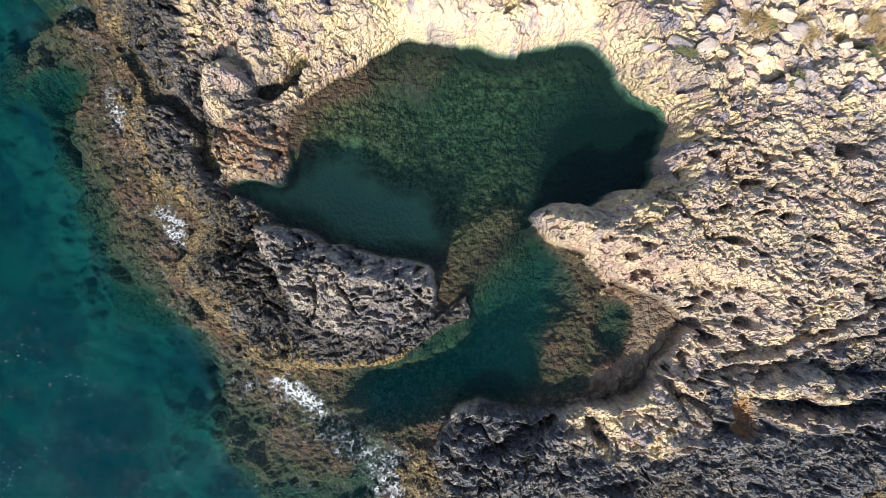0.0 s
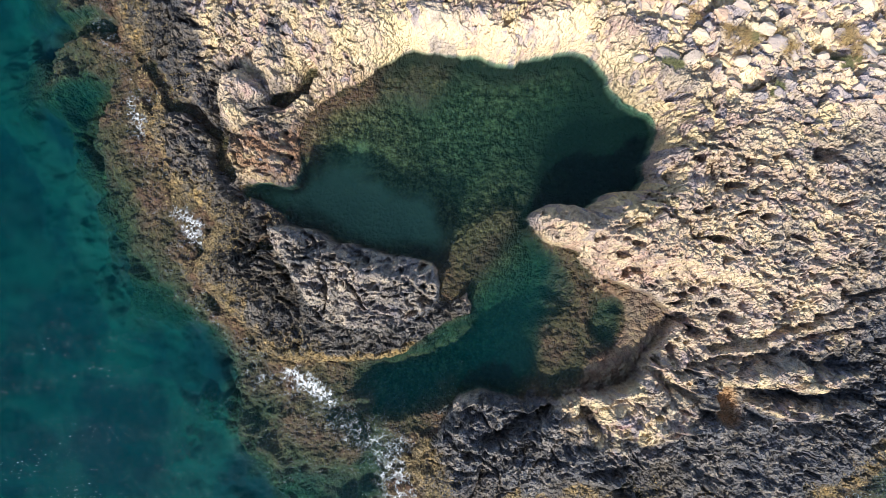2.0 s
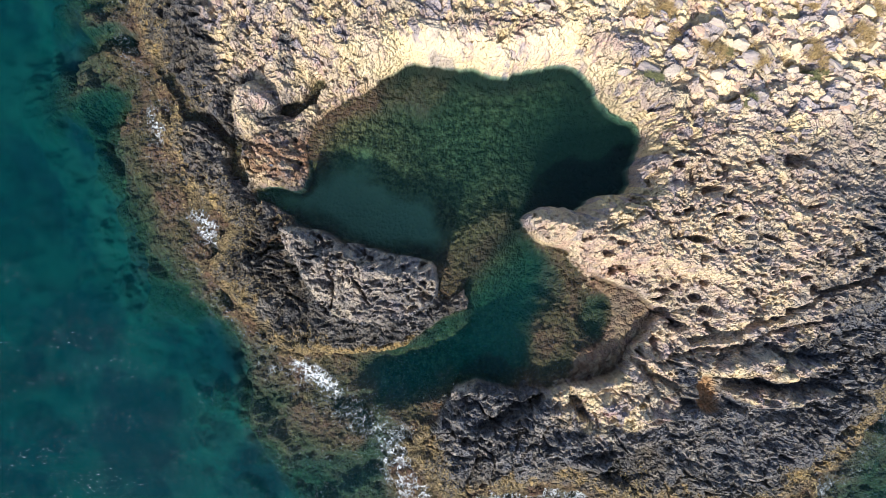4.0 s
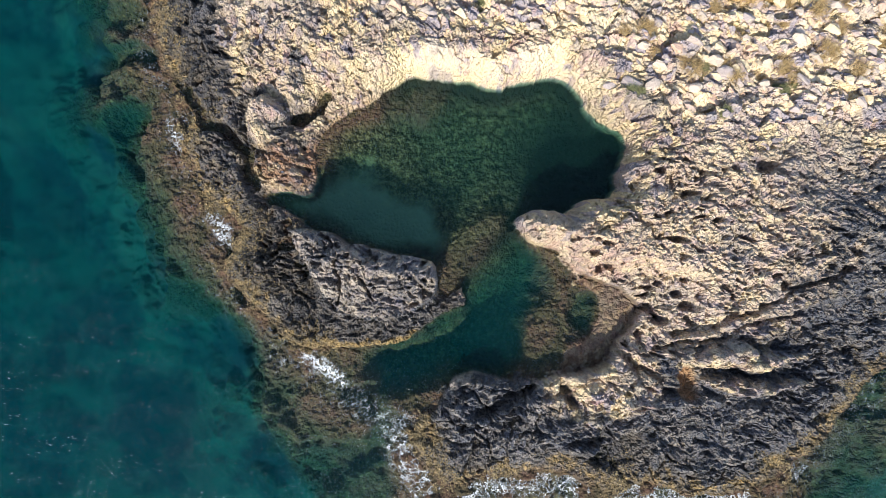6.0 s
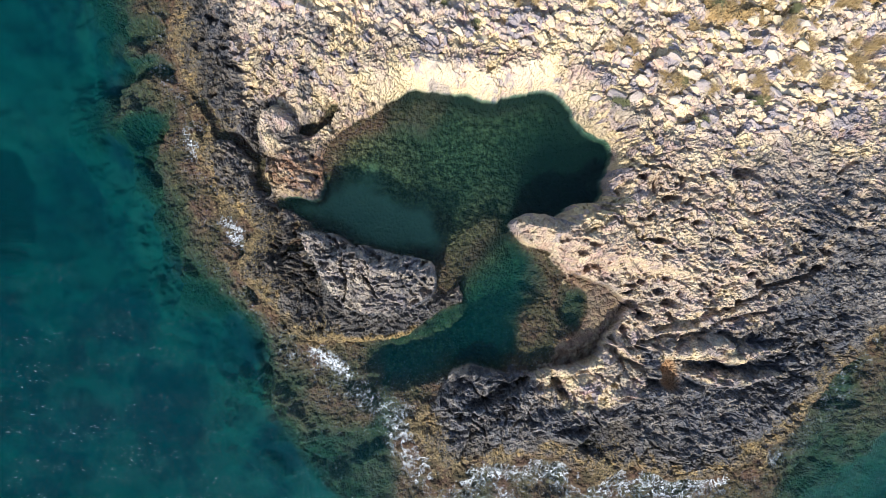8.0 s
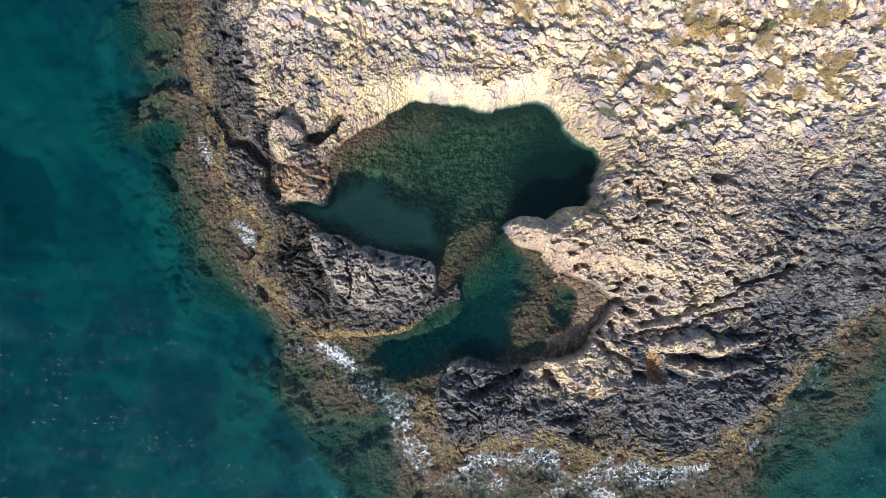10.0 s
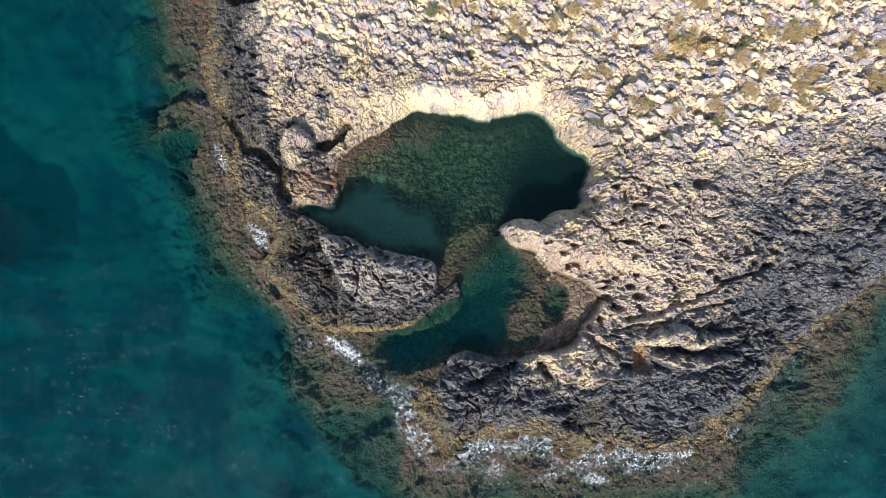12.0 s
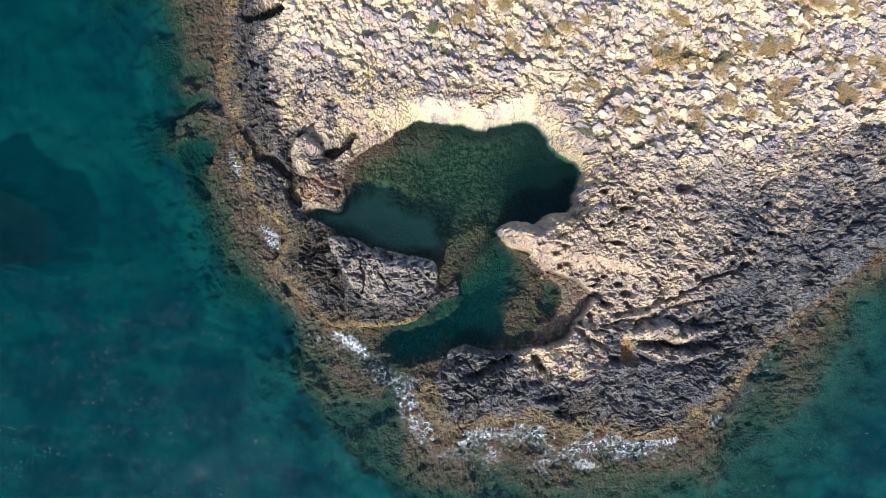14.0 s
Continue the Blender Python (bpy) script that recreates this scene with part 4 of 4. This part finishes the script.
for key, name, label in (
        ("block", "rock_outcrop", "large grey cracked rock block between the rock pool and sea"),
        ("boulder", "boulder", "rounded pale knobbly boulder set beside a dark crevice"),
        ("low_rock", "rock_outcrop", "low black knobbly wet rock at the cove's edge"),
        ("tan_rock", "rock_outcrop", "tan furrowed rock hump above the cove"),
        ("slab_a", "rock_ledge", "long tilted rock ledge with a pale sunlit edge"),
        ("slab_b", "rock_ledge", "long dark tilted rock ledge beside an earth patch")):
    if key == "block":
        # three slabs parted by the two cracks
        rock = new(name)
        rock.location = (BLOCK_TOP[0], BLOCK_TOP[1] - 1.5, 0.2)
        cuts = (-100, CRACKS[3][2][1][0], CRACKS[4][2][1][0], 100)
        for a, b in zip(cuts[:-1], cuts[1:]):
            slab = sheet("slab", GX, GY, H, ROCK, keep=(NEAR[key] > 0.0) & (X > a - 0.03) & (X < b + 0.03), **COVERS)
            slab.parent = rock
            slab.matrix_parent_inverse = Matrix.Translation(rock.location).inverted()
    else:
        rock = sheet(name, GX, GY, H, ROCK, keep=NEAR[key] > 0.0, **COVERS)
    tagged(rock, label, "rock")

# ---- water ----
WX, WY = spaced((-30, 32), 0.2, (-30, 32), 0.2), spaced((-21, 21), 0.2, (-21, 21), 0.2)
A, B = np.meshgrid(WX, WY)
bed = lookup(GX, GY, H, A, B)
land_w, shelf_w = field("land", A, B), field("shelf", A, B)
pool_w, cove_w = field("pool", A, B), field("cove", A, B)
calm = np.clip(step(-1.2, -0.4, pool_w) + 0.5 * step(0.5, 3.0, A) * step(-0.8, -0.1, cove_w), 0, 1)
swell = (0.10 * fbm(A * 0.22, B * 0.3, 3, 101) + 0.03 * fbm(A * 1.3, B * 1.3, 2, 102)) * (1 - calm)
# where waves break: middle, half length, half width, turn, strength
BREAKERS = (
    ((-11.22, 1.07), 1.7, 0.55, -55, 0.85), ((-13.12, 5.35), 2.0, 0.6, -70, 0.75), ((-12.03, 2.57), 1.4, 0.5, -60, 0.7), ((-6.12, -5.77), 2.0, 0.55, -38, 0.95), ((-9.13, -2.76), 1.2, 0.7, -40, 0.5),
    ((-0.56, -9.48), 1.2, 0.8, -60, 0.6), ((-6.67, -5.83), 1.6, 0.8, -40, 0.6), ((0.58, -12.94), 3.2, 0.9, 0, 0.62), ((3.13, -13.15), 1.2, 0.7, 0, 0.75),
    ((9.32, -13.76), 1.5, 0.7, 0, 0.9), ((11.54, -13.07), 1.2, 0.6, 20, 0.85), ((14.12, -12.38), 2.2, 0.6, 12, 1.0), ((6.40, -13.91), 3.0, 0.7, 0, 0.65), ((17.66, -10.97), 1.3, 0.6, 40, 0.7),
    ((5.51, -11.92), 0.8, 0.7, 0, 0.75), ((20.18, -7.35), 1.6, 0.5, 55, 0.5), ((22.88, -4.44), 2.0, 0.6, 40, 0.35), ((-14.00, 8.25), 1.2, 0.5, -30, 0.5),
    ((-7.97, -5.77), 1.2, 0.6, 0, 0.5), ((-3.34, -5.77), 1.8, 0.9, 0, 0.25), ((-1.95, -8.32), 1.8, 1.2, 0, 0.25), ((-10.33, -1.24), 2.0, 0.4, -50, 0.3),
)
surf = (0.36 + 0.22 * step(-6, -10, B) * step(17, 12, A)) * step(-2.8, -0.6, land_w) * step(1.0, 0.0, land_w)
for (cx, cy), a, b, turn, strength in BREAKERS:
    c, s = math.cos(radians(turn)), math.sin(radians(turn))
    dx, dy = A - cx + 0.5 * fbm(A * 0.8, B * 0.8, 3, 111), B - cy + 0.5 * fbm(A * 0.8, B * 0.8, 3, 112)
    surf = np.maximum(surf, strength * (0.92 - 0.17 * (cy < -8)) * step(1.5, 0.1, np.sqrt(((c * dx + s * dy) / a) ** 2 + ((c * dy - s * dx) / b) ** 2)))
surf = surf * (1 - calm) * (1 - step(-1.0, 1.5, A) * step(-0.6, 0.0, cove_w))
open_sea = step(0.5, 4.0, -shelf_w)
WATER = water_material()
# the last attribute sets where the white glints are painted
water = sheet("water", WX, WY, swell, WATER, depth=np.clip(swell - bed, 0, 12) * (1 - 0.1 * step(-0.2, 0.4, pool_w)), foam=surf, calm=calm, glint_area=np.maximum(open_sea * step(6, -12, B), 0.8 * step(-5, -9, B) * step(0.2, -0.6, land_w)))
tagged(water, "clear teal sea water with white foam along the rocks", "sea water", kind="structure")


# ---- seaweed at the waterline ----
def blades_mesh(name, roots, per_clump, length, width, mat):
    """Short bent blades in clumps round the roots, all in one mesh."""
    n = len(roots) * per_clump
    r = np.random.default_rng(12)
    root = np.repeat(roots, per_clump, axis=0) + np.stack([r.normal(0, 0.07, n), r.normal(0, 0.07, n), np.zeros(n)], -1)
    root[:, 2] = lookup(GX, GY, H, root[:, 0], root[:, 1]) - 0.01
    a, size = r.uniform(0, 2 * math.pi, n), length * r.uniform(0.5, 1.4, n)
    out = np.stack([np.cos(a), np.sin(a), np.zeros(n)], -1)
    side = np.stack([-np.sin(a), np.cos(a), np.zeros(n)], -1) * width
    up = np.array([0, 0, 1.0])
    mid = root + out * (0.5 * size)[:, None] + up * (0.45 * size)[:, None]
    tip = root + out * size[:, None] + up * (r.uniform(0.1, 0.6, n) * size)[:, None]
    co = np.stack([root - side, root + side, mid + side, mid - side, tip], 1).reshape(-1, 3)
    base = np.arange(n) * 5
    faces = [f for k in base.tolist() for f in ((k, k + 1, k + 2, k + 3), (k + 3, k + 2, k + 4))]
    mesh = bpy.data.meshes.new(name)
    mesh.from_pydata(co.tolist(), [], faces)
    mesh.materials.append(mat)
    return mesh


def weed_material():
    m, t, p = material("golden_seaweed")
    own = t.nodes.new("ShaderNodeNewGeometry").outputs["Random Per Island"]
    col = blend(t, ramp(t, own, 0.2, 0.6), (0.06, 0.045, 0.025), (0.25, 0.18, 0.075))
    t.links.new(blend(t, ramp(t, own, 0.75, 0.95), col, (0.40, 0.30, 0.14)), p.inputs["Base Color"])
    p.inputs["Roughness"].default_value = 0.45
    return m


pick = np.random.default_rng(11)
wx, wy = pick.uniform(-18, 22, 60000), pick.uniform(-15, 12, 60000)
wl, wh = field("land", wx, wy), lookup(GX, GY, H, wx, wy)
wp = np.maximum(field("pool", wx, wy), field("cove", wx, wy))
likely = np.maximum(step(-1.0, 0.2, wl) * step(2.2, 0.6, wl), 0.6 * step(-0.5, -0.05, wp) * step(0.5, 0.2, wh) * step(1, -2, wx))
fits = (wh > 0.0) & (wh < 0.75) & (pick.random(len(wx)) < likely * step(-0.15, 0.35, fbm(wx * 0.7, wy * 0.7, 4, 150)))
roots = np.stack([wx[fits], wy[fits], wh[fits]], -1)[:5200]
tagged(new("seaweed", blades_mesh("seaweed", roots, 9, 0.085, 0.014, weed_material())), "golden brown seaweed clinging to rocks at the waterline", "seaweed", kind="stuff")


# ---- loose stones ----
def stone_material():
    m, t, p = material("broken_limestone")
    info = t.nodes.new("ShaderNodeObjectInfo").outputs["Random"]
    own = t.nodes.new("ShaderNodeNewGeometry").outputs["Random Per Island"]
    pick = maths(t, "FRACT", maths(t, "ADD", info, own))
    col = blend(t, ramp(t, pick, 0.25, 0.5), (0.68, 0.54, 0.34), (0.52, 0.42, 0.33))
    col = blend(t, ramp(t, pick, 0.6, 0.8), col, (0.36, 0.30, 0.28))
    col = blend(t, ramp(t, pick, 0.9, 0.93), col, (0.56, 0.38, 0.28))
    col = blend(t, ramp(t, grain(t, 4.0, 7, 0.75), 0.54, 0.68), col, (0.20, 0.17, 0.14))
    col = blend(t, ramp(t, grain(t, 2.2, 6, 0.7), 0.55, 0.7), col, (0.66, 0.54, 0.33))
    t.links.new(col, p.inputs["Base Color"])
    p.inputs["Roughness"].default_value = 0.92
    p.inputs["Specular IOR Level"].default_value = 0.25
    t.links.new(bump(t, grain(t, 5.0, 5, 0.6), 0.8, 0.12), p.inputs["Normal"])
    return m


def stone_shape(rng):
    """An angular, flattened stone about one metre long."""
    bm = bmesh.new()
    for _ in range(15):
        d = Vector(rng.normal(size=3)).normalized()
        r = 0.42 + 0.16 * rng.random()
        bm.verts.new((d.x * r, d.y * r * 0.72, d.z * r * 0.5))
    bmesh.ops.convex_hull(bm, input=bm.verts[:])
    bmesh.ops.delete(bm, geom=[v for v in bm.verts if not v.link_faces], context="VERTS")
    return bm


STONE = stone_material()
rng = np.random.default_rng(4)
shapes = []
for _ in range(9):
    bm = stone_shape(rng)
    mesh = bpy.data.meshes.new("stone")
    bm.to_mesh(mesh)
    bm.free()
    mesh.materials.append(STONE)
    shapes.append(mesh)
sx, sy = np.meshgrid(np.arange(-16, 34, 0.46), np.arange(4, 21, 0.46))
sx = (sx + rng.uniform(-0.23, 0.23, sx.shape)).ravel()
sy = (sy + rng.uniform(-0.23, 0.23, sy.shape)).ravel()
fits = (field("stony", sx, sy) > 0.3) & (fbm(sx * 0.5, sy * 0.5, 3, 120) + 0.5 * rng.random(len(sx)) > -0.05) & (np.maximum(field("pool", sx, sy), field("cove", sx, sy)) < -1.6)
sx, sy = sx[fits], sy[fits]
sz = lookup(GX, GY, H, sx, sy)
order = np.argsort(np.hypot(sx - 9.0, (sy - 9.0) * 1.4))
verts, faces = [], []
for n, i in enumerate(order):
    size = 0.30 + 0.55 * rng.random() ** 2.2
    turn = Euler((rng.uniform(-0.45, 0.45), rng.uniform(-0.45, 0.45), rng.uniform(-0.5, 0.3) - 0.5))
    m = Matrix.LocRotScale((sx[i], sy[i], sz[i] + 0.02 * size), turn, (size, size, size * rng.uniform(0.8, 1.3)))
    shape = shapes[int(rng.integers(len(shapes)))]
    if n < 280:
        stone = new("stone", shape)
        stone.matrix_world = m
        tagged(stone, "angular pale limestone block lying on bare rock" if size > 0.5 else "small angular pale limestone piece on bare rock", "stone", "loose stones")
    else:
        base = len(verts)
        verts += [tuple(m @ v.co) for v in shape.vertices]
        faces += [[base + k for k in f.vertices] for f in shape.polygons]
rubble = bpy.data.meshes.new("rubble")
rubble.from_pydata(verts, [], faces)
rubble.materials.append(STONE)
tagged(new("rubble", rubble), "angular pale limestone rubble strewn over the plateau", "rubble", kind="stuff")

for (x, y), size, turn in (((8.74, 7.55), 1.25, -0.3), ((9.65, 7.42), 1.05, 0.4), ((7.77, 7.49), 0.8, 0.1), 
                           ((11.58, 7.27), 0.9, 0.2), ((13.05, 8.01), 1.1, -0.4), 
                           ((-3.14, 13.39), 1.0, -0.5), ((-0.71, 10.94), 1.0, 0.2),
                           ((7.69, 11.21), 1.0, 0.4), ((12.32, 14.05), 1.1, -0.3)):
    size *= 0.8
    bm = bmesh.new()
    for _ in range(34):
        d = Vector(rng.normal(size=3)).normalized()
        r = 0.44 + 0.12 * rng.random()
        bm.verts.new((d.x * r, d.y * r * 0.66, d.z * r * 0.5))
    bmesh.ops.convex_hull(bm, input=bm.verts[:])
    bmesh.ops.delete(bm, geom=[v for v in bm.verts if not v.link_faces], context="VERTS")
    mesh = bpy.data.meshes.new("boulder")
    bm.to_mesh(mesh)
    bm.free()
    mesh.materials.append(STONE)
    block = new("boulder", mesh)
    block.matrix_world = Matrix.LocRotScale((x, y, height(x, y) + 0.06 * size), Euler((0.15, -0.1, turn)), (size,) * 3)
    tagged(block, "large angular pale limestone boulder resting on the rock", "boulder", "boulders on the plateau")

white, t, p = material("white_stone")
t.links.new(blend(t, ramp(t, grain(t, 6.0, 5), 0.4, 0.7), (0.80, 0.78, 0.74), (0.62, 0.58, 0.52)), p.inputs["Base Color"])
p.inputs["Roughness"].default_value = 0.85
bm = stone_shape(rng)
mesh = bpy.data.meshes.new("white_stone")
bm.to_mesh(mesh)
bm.free()
mesh.materials.append(white)
pebble = new("white_stone", mesh)
wx, wy = (-7.81, 3.75)
pebble.matrix_world = Matrix.LocRotScale((wx, wy, height(wx, wy) + 0.05), Euler((0.2, 0.1, 0.6)), (0.30, 0.34, 0.34))
tagged(pebble, "white rounded stone on brown rock by the pool", "stone")


# ---- dry plants ----
def plant_material(name, a, b):
    m, t, p = material(name)
    own = t.nodes.new("ShaderNodeNewGeometry").outputs["Random Per Island"]
    t.links.new(blend(t, own, a, b), p.inputs["Base Color"])
    p.inputs["Roughness"].default_value = 0.8
    return m


STRAW = plant_material("dry_straw", (0.52, 0.37, 0.16), (0.26, 0.17, 0.08))
LEAF = plant_material("grey_green_leaf", (0.10, 0.11, 0.05), (0.22, 0.21, 0.09))


def tuft(name, mat, blades, reach, rise, wide):
    """A clump of bent, tapered blades."""
    verts, faces = [], []
    for _ in range(blades):
        a, lean = rng.uniform(0, 2 * math.pi), rng.uniform(0.1, 1.0)
        side = Vector((-math.sin(a), math.cos(a), 0)) * wide * rng.uniform(0.6, 1.4)
        out = Vector((math.cos(a), math.sin(a), 0))
        root = Vector((rng.normal(), rng.normal(), 0)) * 0.4 * reach
        mid = root + out * reach * 0.4 * lean + Vector((0, 0, rise * rng.uniform(0.5, 0.8)))
        tip = root + out * reach * lean + Vector((0, 0, rise * rng.uniform(0.3, 1.0)))
        base = len(verts)
        verts += [tuple(root - side), tuple(root + side), tuple(mid + side * 0.8), tuple(mid - side * 0.8), tuple(tip)]
        faces += [(base, base + 1, base + 2, base + 3), (base + 3, base + 2, base + 4)]
    mesh = bpy.data.meshes.new(name)
    mesh.from_pydata(verts, [], faces)
    mesh.materials.append(mat)
    return mesh


grasses = [tuft("dry_grass_tuft", STRAW, 320, 0.34, 0.26, 0.006) for _ in range(4)]
bushes = [tuft("low_shrub", LEAF, 420, 0.24, 0.20, 0.009) for _ in range(3)]


def plant(mesh, name, x, y, size, label, category, group):
    ob = new(name, mesh)
    ob.matrix_world = Matrix.LocRotScale((x, y, height(x, y) - 0.03), Euler((0, 0, rng.uniform(0, 6.28))), (size,) * 3)
    tagged(ob, label, category, group)


grown = 0
while grown < 190:
    x, y = rng.uniform(-2, 32), rng.uniform(7.5, 20)
    if field("stony", np.array([x]), np.array([y]))[0] < 1.5 or rng.random() > 0.25 + 0.75 * (fbm(np.array([x * 0.35]), np.array([y * 0.35]), 3, 130)[0] + 0.35) * (y - 6) / 7:
        continue
    plant(grasses[grown % 4], "dry_grass_tuft", x, y, rng.uniform(0.6, 1.5), "tuft of straw-coloured dry grass between stones", "grass tuft", "dry grass tufts")
    grown += 1
for x, y in ((15.72, 7.17), (12.75, 6.34), (8.93, 6.98), (11.80, 8.30), (0.00, 12.46), (1.74, 11.22), (16.14, 7.52),
             (20.46, 13.16), (21.74, 14.23), (14.05, 12.27), (5.28, 15.06), (10.22, 14.77), (17.93, 11.73), (-0.69, 13.70)):
    for k in range(2):
        plant(bushes[k], "low_shrub", x + rng.uniform(-0.3, 0.3), y + rng.uniform(-0.3, 0.3), rng.uniform(0.7, 1.3), "low grey-green shrub growing between pale stones", "shrub", "low shrubs")
